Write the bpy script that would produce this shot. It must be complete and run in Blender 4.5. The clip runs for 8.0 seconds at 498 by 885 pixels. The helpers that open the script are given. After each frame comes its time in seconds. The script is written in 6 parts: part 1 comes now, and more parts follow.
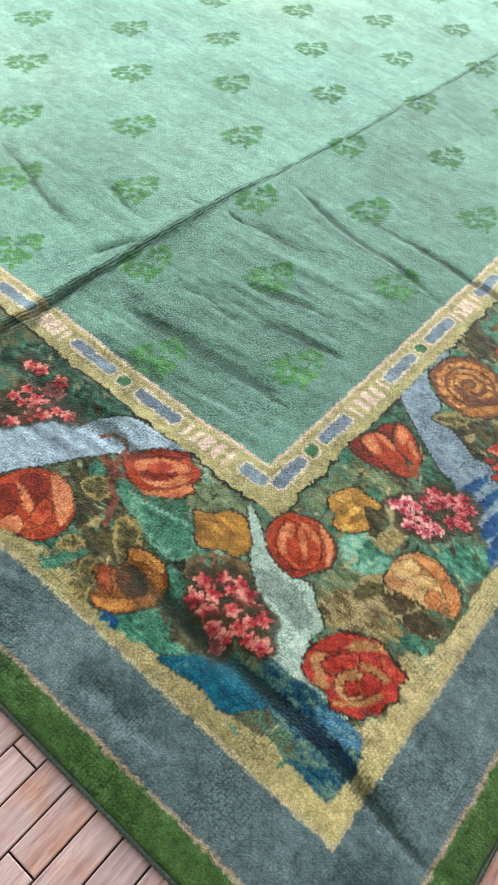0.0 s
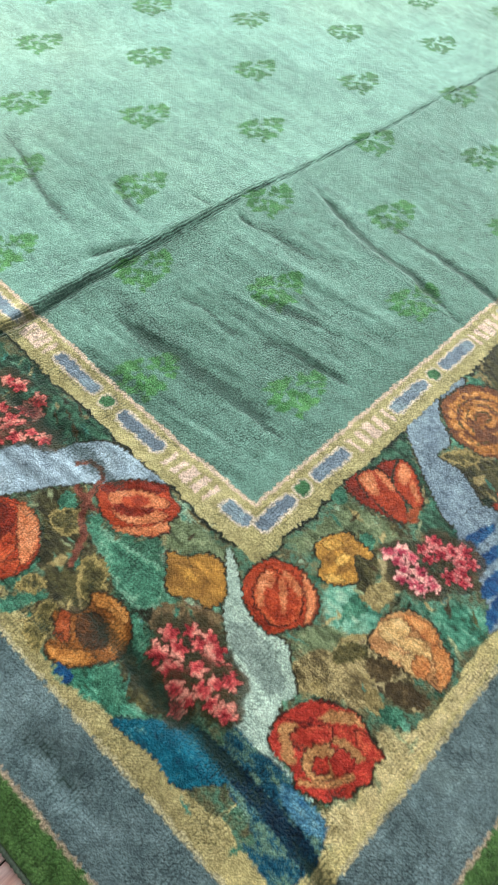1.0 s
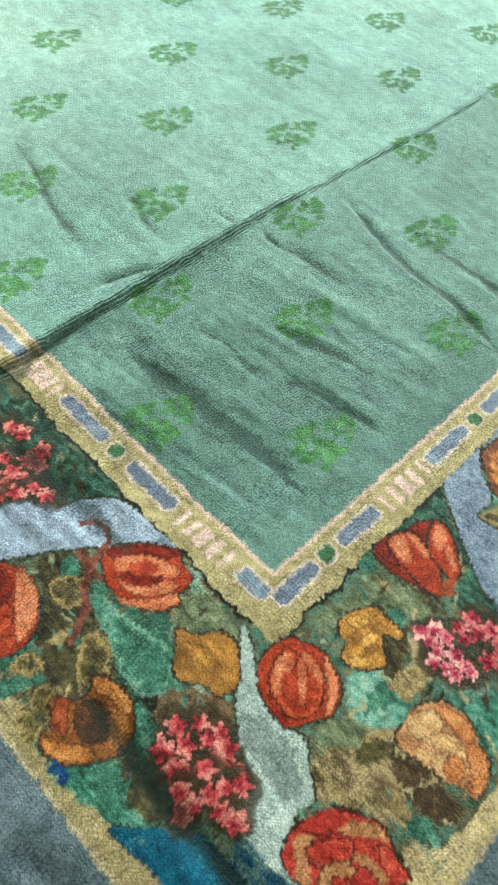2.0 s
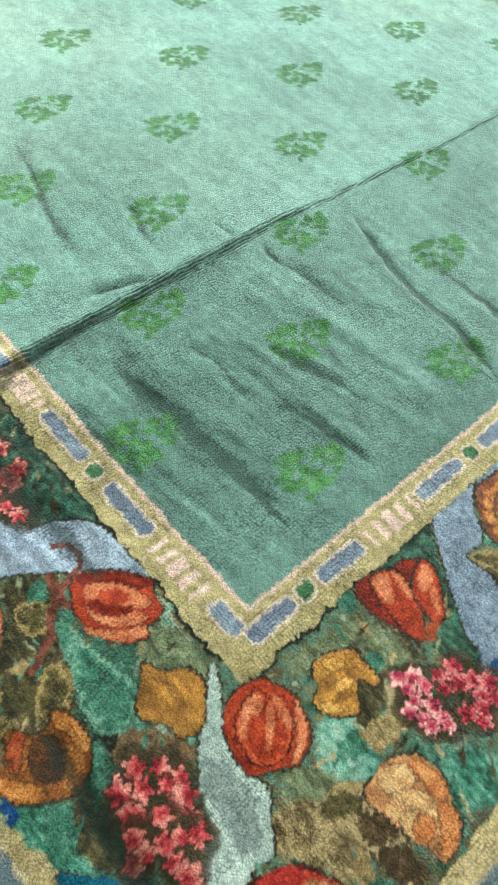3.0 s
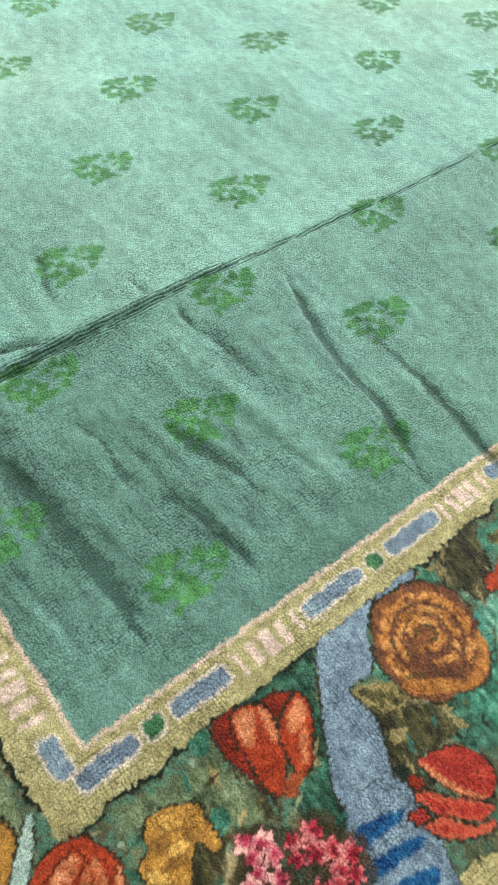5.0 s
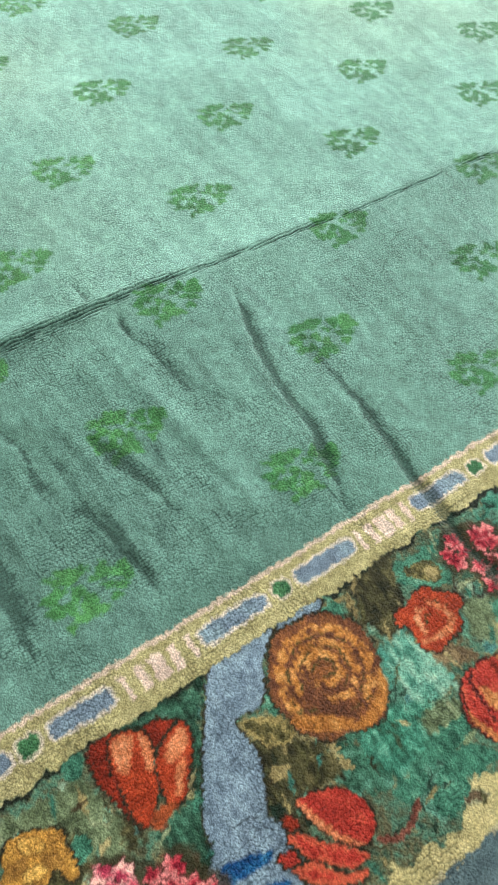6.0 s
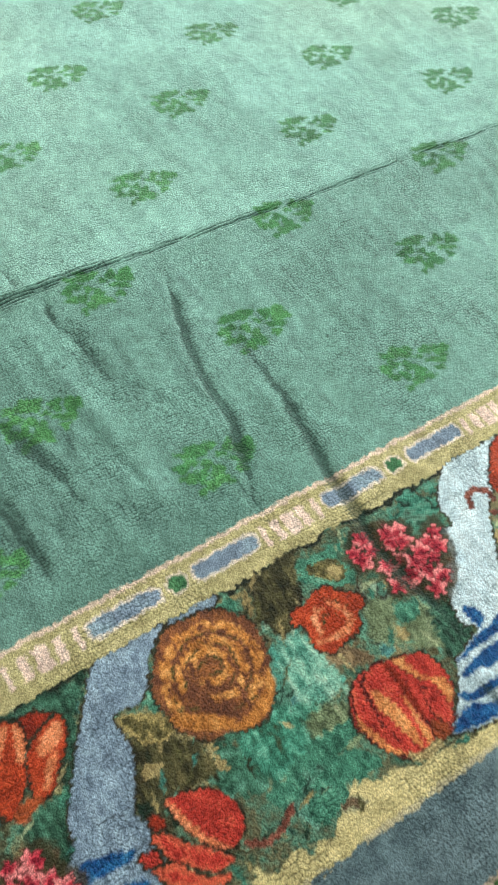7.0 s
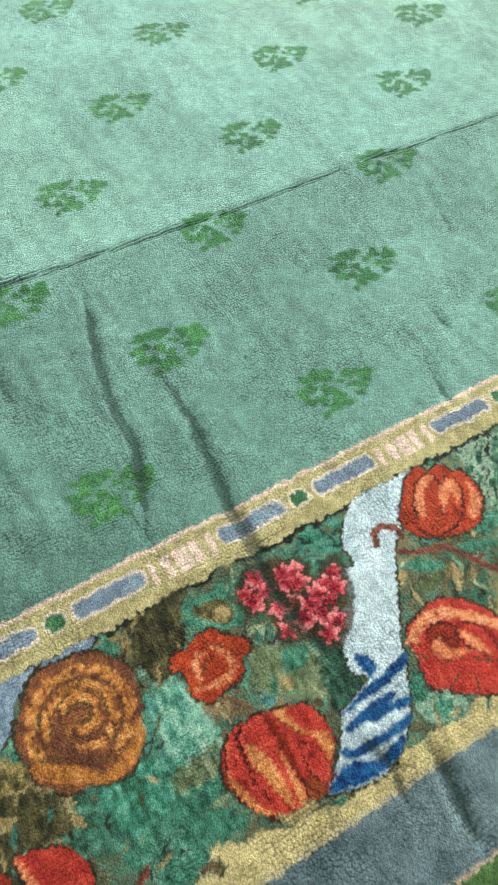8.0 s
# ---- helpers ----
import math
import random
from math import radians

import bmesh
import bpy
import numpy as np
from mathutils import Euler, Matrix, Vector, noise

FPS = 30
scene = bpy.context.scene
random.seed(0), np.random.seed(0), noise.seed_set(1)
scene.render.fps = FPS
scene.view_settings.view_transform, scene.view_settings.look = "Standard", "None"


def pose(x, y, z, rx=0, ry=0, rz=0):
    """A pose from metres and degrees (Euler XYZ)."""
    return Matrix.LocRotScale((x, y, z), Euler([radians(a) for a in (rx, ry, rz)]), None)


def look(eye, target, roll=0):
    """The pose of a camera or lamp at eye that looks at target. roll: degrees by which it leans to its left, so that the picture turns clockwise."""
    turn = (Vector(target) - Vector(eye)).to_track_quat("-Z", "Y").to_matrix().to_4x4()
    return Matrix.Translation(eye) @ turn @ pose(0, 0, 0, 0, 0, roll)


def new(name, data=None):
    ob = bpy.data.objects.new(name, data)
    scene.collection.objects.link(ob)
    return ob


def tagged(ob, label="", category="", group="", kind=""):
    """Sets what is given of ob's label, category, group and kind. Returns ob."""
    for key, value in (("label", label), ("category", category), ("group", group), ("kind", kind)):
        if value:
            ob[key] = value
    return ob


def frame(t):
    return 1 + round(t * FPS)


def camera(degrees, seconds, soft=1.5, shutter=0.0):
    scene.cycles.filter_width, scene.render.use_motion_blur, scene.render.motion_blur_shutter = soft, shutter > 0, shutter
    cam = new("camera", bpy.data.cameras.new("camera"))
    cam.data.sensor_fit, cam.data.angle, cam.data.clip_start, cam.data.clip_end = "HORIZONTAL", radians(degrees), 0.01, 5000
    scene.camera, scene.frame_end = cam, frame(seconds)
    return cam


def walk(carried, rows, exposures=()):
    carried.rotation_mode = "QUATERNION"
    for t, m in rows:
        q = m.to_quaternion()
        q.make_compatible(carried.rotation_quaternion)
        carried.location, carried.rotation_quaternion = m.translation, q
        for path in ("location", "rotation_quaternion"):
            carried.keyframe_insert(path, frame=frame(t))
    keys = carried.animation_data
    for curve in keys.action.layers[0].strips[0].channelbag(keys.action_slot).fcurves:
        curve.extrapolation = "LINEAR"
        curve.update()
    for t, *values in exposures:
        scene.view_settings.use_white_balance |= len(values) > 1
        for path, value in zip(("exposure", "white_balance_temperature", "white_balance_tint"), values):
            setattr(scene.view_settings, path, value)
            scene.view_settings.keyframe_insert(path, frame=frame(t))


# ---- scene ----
cam = camera(37.2, 8.0, 1.5)
PATH = [
    (0, (-0.895, -0.451, 1.273), (0.211, 0.184, -0.267), 12.5),
    (0.5, (-0.799, -0.435, 1.266), (0.257, 0.216, -0.303), 12.6),
    (1, (-0.69, -0.417, 1.266), (0.312, 0.253, -0.33), 12.1),
    (1.5, (-0.602, -0.356, 1.259), (0.356, 0.326, -0.359), 11.4),
    (1.7, (-0.56, -0.321, 1.258), (0.368, 0.363, -0.376), 10.6),
    (2.8, (-0.45, -0.266, 1.24), (0.425, 0.441, -0.413), 10.5),
    (3, (-0.418, -0.275, 1.246), (0.451, 0.439, -0.408), 10.8),
    (3.5, (-0.314, -0.312, 1.251), (0.535, 0.419, -0.405), 11.0),
    (4, (-0.225, -0.325, 1.244), (0.608, 0.418, -0.415), 10.7),
    (5.3, (0.028, -0.273, 1.237), (0.798, 0.516, -0.431), 8.6),
    (5.5, (0.062, -0.285, 1.24), (0.816, 0.513, -0.431), 8.5),
    (6, (0.183, -0.372, 1.25), (0.898, 0.457, -0.424), 7.9),
    (6.5, (0.284, -0.455, 1.244), (0.96, 0.398, -0.435), 7.0),
    (7, (0.389, -0.488, 1.239), (1.025, 0.374, -0.45), 5.5),
    (7.5, (0.529, -0.499, 1.232), (1.132, 0.368, -0.467), 4.3),
    (8, (0.646, -0.525, 1.23), (1.213, 0.353, -0.475), 3.4),
]
walk(cam, [(t, look(eye, target, roll)) for t, eye, target, roll in PATH],
     exposures=[(0, 0.24), (1.5, 0.28), (3.5, 0.22), (5.5, 0.14), (6.5, 0.10), (8, 0.06)])

# ---- light: daylight from unseen tall windows, assumed beyond the far long side of the rug ----
FLOOR_Z = -0.022
world = bpy.data.worlds.new("daylight")
scene.world = world
world.use_nodes = True
wn = world.node_tree
sky = wn.nodes.new("ShaderNodeTexSky")
sky.sky_type, sky.sun_disc = "NISHITA", False
sky.sun_elevation, sky.sun_rotation = radians(38), radians(200)
wn.links.new(sky.outputs[0], wn.nodes["Background"].inputs[0])
wn.nodes["Background"].inputs[1].default_value = 0.12

ROOM_X0, ROOM_X1, ROOM_Y0, ROOM_Y1, ROOM_H = -2.6, 6.2, -2.8, 4.6, 2.7
WINDOWS = ((-0.4, 1.0), (1.5, 2.9), (3.4, 4.8))
# unseen east pair, added so that side light shades the furrows
ADDED_EAST_WINDOWS = ((-1.6, -0.1), (0.5, 2.0))
SILL, HEAD = 0.35, 2.35


def window_light(x0, x1, energy, place):
    lamp = bpy.data.lights.new("window_light", "AREA")
    lamp.shape, lamp.size, lamp.size_y = "RECTANGLE", x1 - x0 - 0.1, HEAD - SILL - 0.1
    lamp.energy, lamp.color = energy, (0.95, 1.0, 1.0)
    ob = new("window_light", lamp)
    ob.matrix_world = place


for a, b in WINDOWS:
    window_light(a, b, 146, pose((a + b) / 2, ROOM_Y1 + 0.06, (SILL + HEAD) / 2, -90, 0, 0))
for a, b in ADDED_EAST_WINDOWS:
    window_light(a, b, 184, pose(ROOM_X1 + 0.06, (a + b) / 2, (SILL + HEAD) / 2, -90, 0, -90))


# ---- materials ----
def lin(r, g, b):
    """Linear colour from 0..255 display values."""
    return tuple((c / 255 / 12.92) if c < 10 else ((c / 255 + 0.055) / 1.055) ** 2.4 for c in (r, g, b))


def material(name):
    m = bpy.data.materials.new(name)
    m.use_nodes = True
    t = m.node_tree
    return m, t, t.nodes["Principled BSDF"]


def node(t, kind, **values):
    n = t.nodes.new(kind)
    for k, v in values.items():
        n.inputs[k].default_value = v
    return n


def mathn(t, op, a, b=None):
    n = t.nodes.new("ShaderNodeMath")
    n.operation = op
    for i, s in enumerate((a, b)):
        if s is None:
            continue
        if isinstance(s, (int, float)):
            n.inputs[i].default_value = s
        else:
            t.links.new(s, n.inputs[i])
    return n.outputs[0]


def mixc(t, mode, fac, a, b):
    n = t.nodes.new("ShaderNodeMix")
    n.data_type, n.blend_type = "RGBA", mode
    for i, s in ((0, fac), (6, a), (7, b)):
        if isinstance(s, (int, float)):
            n.inputs[i].default_value = s
        elif isinstance(s, tuple):
            n.inputs[i].default_value = (*s, 1)
        else:
            t.links.new(s, n.inputs[i])
    return n.outputs[2]


def ramp(t, fac, *stops):
    n = t.nodes.new("ShaderNodeValToRGB")
    e = n.color_ramp.elements
    while len(e) < len(stops):
        e.new(0.5)
    for s, (p, c) in zip(e, stops):
        s.position, s.color = p, (*c, 1)
    t.links.new(fac, n.inputs[0])
    return n.outputs[0]


def pile_material():
    """Cut wool pile: dyed tufts in rows, matt with a soft sheen."""
    m, t, p = material("wool_pile")
    tint = t.nodes.new("ShaderNodeAttribute")
    tint.attribute_name = "tint"
    geo = t.nodes.new("ShaderNodeNewGeometry")
    sep = t.nodes.new("ShaderNodeSeparateXYZ")
    t.links.new(geo.outputs["Position"], sep.inputs[0])
    warp = node(t, "ShaderNodeTexNoise", Scale=16.0, Detail=2.0)
    t.links.new(geo.outputs["Position"], warp.inputs["Vector"])
    wobble = node(t, "ShaderNodeTexNoise", Scale=110.0, Detail=1.0)
    t.links.new(geo.outputs["Position"], wobble.inputs["Vector"])
    off = mathn(t, "ADD", mathn(t, "MULTIPLY", mathn(t, "SUBTRACT", warp.outputs[0], 0.5), 8.0), mathn(t, "MULTIPLY", mathn(t, "SUBTRACT", wobble.outputs[0], 0.5), 4.5))
    rows = mathn(t, "SINE", mathn(t, "ADD", mathn(t, "MULTIPLY", sep.outputs[1], 2 * math.pi / 0.0066), off))
    cols = mathn(t, "SINE", mathn(t, "ADD", mathn(t, "MULTIPLY", sep.outputs[0], 2 * math.pi / 0.0058), mathn(t, "MULTIPLY", off, -1.3)))
    patchy = node(t, "ShaderNodeTexNoise", Scale=7.0, Detail=3.0)
    t.links.new(geo.outputs["Position"], patchy.inputs["Vector"])
    worn = t.nodes.new("ShaderNodeMapRange")
    worn.inputs[1].default_value, worn.inputs[2].default_value = 0.38, 0.66
    t.links.new(patchy.outputs[0], worn.inputs[0])
    # uneven tufts, the shade where they meet painted dark, and finer ones along the rows
    tuft = node(t, "ShaderNodeTexVoronoi", Scale=158.0, Randomness=0.82)
    tuft.voronoi_dimensions = "2D"
    t.links.new(geo.outputs["Position"], tuft.inputs["Vector"])
    between = mathn(t, "MINIMUM", mathn(t, "MAXIMUM", mathn(t, "MULTIPLY", mathn(t, "SUBTRACT", tuft.outputs["Distance"], 0.30), 2.4), 0.0), 1.0)
    lattice = mathn(t, "MULTIPLY", mathn(t, "MAXIMUM", rows, 0.0), mathn(t, "MAXIMUM", mathn(t, "ADD", cols, 0.35), 0.0))
    gaps = mathn(t, "ADD", mathn(t, "MULTIPLY", between, 0.75), mathn(t, "MULTIPLY", lattice, 0.38))
    gaps = mathn(t, "MULTIPLY", gaps, mathn(t, "ADD", mathn(t, "MULTIPLY", worn.outputs[0], 0.8), 0.25))
    fuzz = node(t, "ShaderNodeTexNoise", Scale=430.0, Detail=3.0, Roughness=0.6)
    fibre = t.nodes.new("ShaderNodeVectorMath")
    fibre.operation = "MULTIPLY"
    fibre.inputs[1].default_value = (1.25, 0.6, 1.0)
    t.links.new(geo.outputs["Position"], fibre.inputs[0])
    t.links.new(fibre.outputs[0], fuzz.inputs["Vector"])
    h = mathn(t, "SUBTRACT", mathn(t, "MULTIPLY", fuzz.outputs[0], 1.25), mathn(t, "MULTIPLY", gaps, 0.75))
    bump = node(t, "ShaderNodeBump", Strength=0.75, Distance=0.0024)
    t.links.new(h, bump.inputs["Height"])
    t.links.new(bump.outputs[0], p.inputs["Normal"])
    grain = ramp(t, fuzz.outputs[0], (0.30, (0.58, 0.58, 0.58)), (0.70, (1.32, 1.32, 1.32)))
    tufts = ramp(t, gaps, (0.0, (1.06, 1.06, 1.06)), (1.0, (0.54, 0.56, 0.56)))
    c = mixc(t, "MULTIPLY", 1.0, tint.outputs["Color"], grain)
    c = mixc(t, "MULTIPLY", 1.0, c, tufts)
    # dark colour painted for the shade in creases and ripples, and for thin pile
    bare_shade = mathn(t, "ADD", mathn(t, "ADD", mathn(t, "MULTIPLY", rows, 0.16), mathn(t, "MULTIPLY", mathn(t, "SUBTRACT", between, 0.35), 0.55)), mathn(t, "MULTIPLY", mathn(t, "SUBTRACT", fuzz.outputs[0], 0.5), 2.6))
    bare_shade = mathn(t, "ADD", bare_shade, mathn(t, "SUBTRACT", mathn(t, "MULTIPLY", tint.outputs["Alpha"], 1.75), 0.66))
    bare_shade = mathn(t, "MULTIPLY", mathn(t, "MINIMUM", mathn(t, "MAXIMUM", bare_shade, 0.0), 1.0), 0.72)
    c = mixc(t, "MIX", bare_shade, c, (0.014, 0.034, 0.025))
    t.links.new(c, p.inputs["Base Color"])
    p.inputs["Roughness"].default_value = 0.92
    p.inputs["Specular IOR Level"].default_value = 0.08
    p.inputs["Sheen Weight"].default_value = 0.20
    p.inputs["Sheen Roughness"].default_value = 0.45
    p.inputs["Sheen Tint"].default_value = (0.95, 1.0, 0.97, 1)
    return m


def wood_material():
    """Worn, pinkish brown strip floor with pale scuffs and dark grain."""
    m, t, p = material("worn_strip_wood")
    co = t.nodes.new("ShaderNodeNewGeometry")
    info = t.nodes.new("ShaderNodeObjectInfo")
    shift = t.nodes.new("ShaderNodeVectorMath")
    shift.operation = "MULTIPLY_ADD"
    comb = t.nodes.new("ShaderNodeCombineXYZ")
    for i in range(3):
        t.links.new(info.outputs["Random"], comb.inputs[i])
    t.links.new(comb.outputs[0], shift.inputs[0])
    shift.inputs[1].default_value = (17, 31, 7)
    t.links.new(co.outputs["Position"], shift.inputs[2])
    stretch = t.nodes.new("ShaderNodeVectorMath")
    stretch.operation = "MULTIPLY"
    stretch.inputs[1].default_value = (5, 60, 60)
    t.links.new(shift.outputs[0], stretch.inputs[0])
    grain = node(t, "ShaderNodeTexNoise", Scale=1.6, Detail=7.0, Roughness=0.68, Distortion=0.6)
    t.links.new(stretch.outputs[0], grain.inputs["Vector"])
    patch = node(t, "ShaderNodeTexNoise", Scale=9.0, Detail=4.0, Roughness=0.6)
    t.links.new(shift.outputs[0], patch.inputs["Vector"])
    pits = node(t, "ShaderNodeTexNoise", Scale=6.0, Detail=5.0, Roughness=0.8)
    t.links.new(stretch.outputs[0], pits.inputs["Vector"])
    base = ramp(t, grain.outputs[0], (0.26, lin(124, 96, 96)), (0.38, lin(190, 160, 160)), (0.54, lin(212, 184, 182)), (0.72, lin(236, 214, 212)))
    warm = ramp(t, grain.outputs[0], (0.3, lin(150, 92, 66)), (0.5, lin(206, 142, 106)), (0.72, lin(232, 184, 146)))
    c = mixc(t, "MIX", ramp(t, patch.outputs[0], (0.46, (0, 0, 0)), (0.64, (0.62, 0.62, 0.62))), base, warm)
    c = mixc(t, "MULTIPLY", 1.0, c, ramp(t, info.outputs["Random"], (0.0, (0.86, 0.86, 0.90)), (1.0, (1.08, 1.06, 1.06))))
    c = mixc(t, "MULTIPLY", 1.0, c, ramp(t, pits.outputs[0], (0.30, (0.35, 0.28, 0.28)), (0.40, (1, 1, 1))))
    t.links.new(c, p.inputs["Base Color"])
    bump = node(t, "ShaderNodeBump", Strength=0.5, Distance=0.0012)
    t.links.new(grain.outputs[0], bump.inputs["Height"])
    t.links.new(bump.outputs[0], p.inputs["Normal"])
    p.inputs["Roughness"].default_value = 0.62
    p.inputs["Specular IOR Level"].default_value = 0.35
    return m


def plain_material(name, colour, rough=0.8, scale=30.0, vary=0.12):
    m, t, p = material(name)
    co = t.nodes.new("ShaderNodeNewGeometry")
    n = node(t, "ShaderNodeTexNoise", Scale=scale, Detail=5.0)
    t.links.new(co.outputs["Position"], n.inputs["Vector"])
    lo, hi = tuple(c * (1 - vary) for c in colour), tuple(min(1, c * (1 + vary)) for c in colour)
    t.links.new(ramp(t, n.outputs[0], (0.3, lo), (0.7, hi)), p.inputs["Base Color"])
    p.inputs["Roughness"].default_value = rough
    bump = node(t, "ShaderNodeBump", Strength=0.25, Distance=0.001)
    t.links.new(n.outputs[0], bump.inputs["Height"])
    t.links.new(bump.outputs[0], p.inputs["Normal"])
    return m


PILE, WOOD = pile_material(), wood_material()
# unseen walls and ceiling, kept darkish so that less bounce fills the furrows
PLASTER = plain_material("wall_plaster", (0.40, 0.39, 0.37), 0.9, 6.0, 0.04)
PAINT = plain_material("white_paint", (0.8, 0.8, 0.78), 0.45, 12.0, 0.03)
SUBFLOOR = plain_material("dark_subfloor", (0.03, 0.022, 0.018), 0.95, 40.0, 0.3)
CORD = plain_material("overcast_wool_cord", lin(74, 88, 76), 0.9, 220.0, 0.45)
JUTE = plain_material("jute_backing", (0.30, 0.24, 0.15), 0.95, 300.0, 0.3)


# ---- setting: floor; walls and ceiling assumed, out of view ----
def box_bm(x0, x1, y0, y1, z0, z1, bm=None):
    bm = bm or bmesh.new()
    v = [bm.verts.new((x, y, z)) for z in (z0, z1) for y in (y0, y1) for x in (x0, x1)]
    for f in ((0, 2, 3, 1), (4, 5, 7, 6), (0, 1, 5, 4), (2, 6, 7, 3), (0, 4, 6, 2), (1, 3, 7, 5)):
        bm.faces.new([v[i] for i in f])
    return bm


def part(name, bm, mat, parent=None, label=""):
    me = bpy.data.meshes.new(name)
    bm.to_mesh(me)
    bm.free()
    me.materials.append(mat)
    ob = new(name, me)
    if parent:
        ob.parent = parent
    if label:
        tagged(ob, label)
    return ob


def setting(name, bm, mat, label, category):
    return tagged(part(name, bm, mat), label, category, kind="structure")


T = 0.2
setting("wall_south", box_bm(ROOM_X0 - T, ROOM_X1 + T, ROOM_Y0 - T, ROOM_Y0, FLOOR_Z, ROOM_H), PLASTER, "plain pale grey plaster wall, assumed, out of view", "wall")
setting("wall_west", box_bm(ROOM_X0 - T, ROOM_X0, ROOM_Y0, ROOM_Y1, FLOOR_Z, ROOM_H), PLASTER, "plain pale grey plaster wall, assumed, out of view", "wall")
bm = box_bm(ROOM_X1, ROOM_X1 + T, ROOM_Y0, ROOM_Y1, FLOOR_Z, SILL)
box_bm(ROOM_X1, ROOM_X1 + T, ROOM_Y0, ROOM_Y1, HEAD, ROOM_H, bm)
last = ROOM_Y0
for a, b in (*ADDED_EAST_WINDOWS, (ROOM_Y1, 0)):
    box_bm(ROOM_X1, ROOM_X1 + T, last, a, SILL, HEAD, bm)
    last = b
setting("wall_east", bm, PLASTER, "assumed pale grey plaster wall with two added tall window openings", "wall")
bm = box_bm(ROOM_X0 - T, ROOM_X1 + T, ROOM_Y1, ROOM_Y1 + T, FLOOR_Z, SILL)
box_bm(ROOM_X0 - T, ROOM_X1 + T, ROOM_Y1, ROOM_Y1 + T, HEAD, ROOM_H, bm)
last = ROOM_X0 - T
for a, b in (*WINDOWS, (ROOM_X1 + T, 0)):
    box_bm(last, a, ROOM_Y1, ROOM_Y1 + T, SILL, HEAD, bm)
    last = b
setting("wall_north", bm, PLASTER, "assumed pale grey plaster wall with three tall window openings", "wall")
setting("ceiling", box_bm(ROOM_X0 - T, ROOM_X1 + T, ROOM_Y0 - T, ROOM_Y1 + T, ROOM_H, ROOM_H + T), PLASTER, "plain plastered ceiling, assumed, out of view", "ceiling")
floor = setting("floor", box_bm(ROOM_X0, ROOM_X1, ROOM_Y0, ROOM_Y1, FLOOR_Z - 0.08, FLOOR_Z - 0.006), SUBFLOOR, "worn pinkish brown hardwood strip floor", "floor")


def window(n, x0, x1, place):
    w = new("window_%d" % n)
    w.matrix_world = place
    tagged(w, "assumed tall white wooden window frame, out of view, letting in daylight", "window", kind="structure")
    a, h = (x1 - x0) / 2, HEAD - SILL
    for lo, hi, z0, z1 in ((-a, -a + 0.05, 0, h), (a - 0.05, a, 0, h), (-a + 0.05, a - 0.05, 0, 0.05), (-a + 0.05, a - 0.05, h - 0.05, h)):
        part("window_frame", box_bm(lo, hi, -0.09, -0.05, z0, z1), PAINT, w)
    part("window_sill", box_bm(-a, a, -0.16, -0.1, -0.03, 0.0), PAINT, w)


for n, (a, b) in enumerate(WINDOWS):
    window(n + 1, a, b, pose((a + b) / 2, ROOM_Y1 + 0.1, SILL))
for n, (a, b) in enumerate(ADDED_EAST_WINDOWS):
    window(n + 4, a, b, pose(ROOM_X1 + 0.1, (a + b) / 2, SILL, 0, 0, -90))

# ---- the rug: one pile surface, woven in colour on a fine grid of tufts ----
# Origin at the corner of its plain field; the field lies in x > 0, y > 0.
FIELD_X, FIELD_Y = 3.9, 2.9                      # far sides of the field
GUARD = 0.094                                    # width of the cream guard stripe
WEST = (0.515, 0.648, 0.710)                     # cream edge, grey band, green band on the short side
SOUTH = (0.540, 0.680, 0.745)                    # the same on the long side


def steps(*spans):
    out = []
    for a, b, s in spans:
        out.append(np.linspace(a, b, max(1, round((b - a) / s)), endpoint=False))
    return np.concatenate([*out, [spans[-1][1]]])


XS = steps((-WEST[2], 1.45, 0.0022), (1.45, 1.75, 0.0028), (1.75, 3.2, 0.006), (3.2, FIELD_X + WEST[2], 0.03))
YS = steps((-SOUTH[2], 0.55, 0.0022), (0.55, 0.68, 0.0028), (0.68, 0.765, 0.0015), (0.765, 0.9, 0.0028), (0.9, 2.35, 0.006), (2.35, FIELD_Y + SOUTH[2], 0.03))
GX, GY = np.meshgrid(XS, YS)
rng = np.random.default_rng(7)


def vnoise(x, y, size, seed):
    """Smooth value noise in 0..1 with cells of the given size."""
    table = np.random.default_rng(seed).random((257, 257))
    u, v = x / size, y / size
    i, j = np.floor(u).astype(int), np.floor(v).astype(int)
    f, g = u - i, v - j
    f, g = f * f * (3 - 2 * f), g * g * (3 - 2 * g)
    i, j, i1, j1 = i % 257, j % 257, (i + 1) % 257, (j + 1) % 257
    return (table[j, i] * (1 - f) + table[j, i1] * f) * (1 - g) + (table[j1, i] * (1 - f) + table[j1, i1] * f) * g


def fbm(x, y, size, seed):
    return 0.55 * vnoise(x, y, size, seed) + 0.3 * vnoise(x, y, size / 2.1, seed + 1) + 0.15 * vnoise(x, y, size / 4.3, seed + 2)


WHITE = rng.random(GX.shape)
# edges of the design wander by about a tuft
JX = GX + 0.007 * (vnoise(GX, GY, 0.006, 11) - 0.5) + 0.004 * (vnoise(GX, GY, 0.03, 12) - 0.5) + 0.002 * (WHITE - 0.5)
JY = GY + 0.007 * (vnoise(GX, GY, 0.006, 13) - 0.5) + 0.004 * (vnoise(GX, GY, 0.03, 14) - 0.5) + 0.002 * (rng.random(GX.shape) - 0.5)
N1, N2, N3 = fbm(GX, GY, 0.012, 21), fbm(GX, GY, 0.05, 24), fbm(GX, GY, 0.4, 27)
STREAK = fbm(GX * 5, GY, 0.16, 31)               # streaks of uneven tone across the rug
TINT = np.zeros((*GX.shape, 3))
WHICH = np.zeros(GX.shape, int)
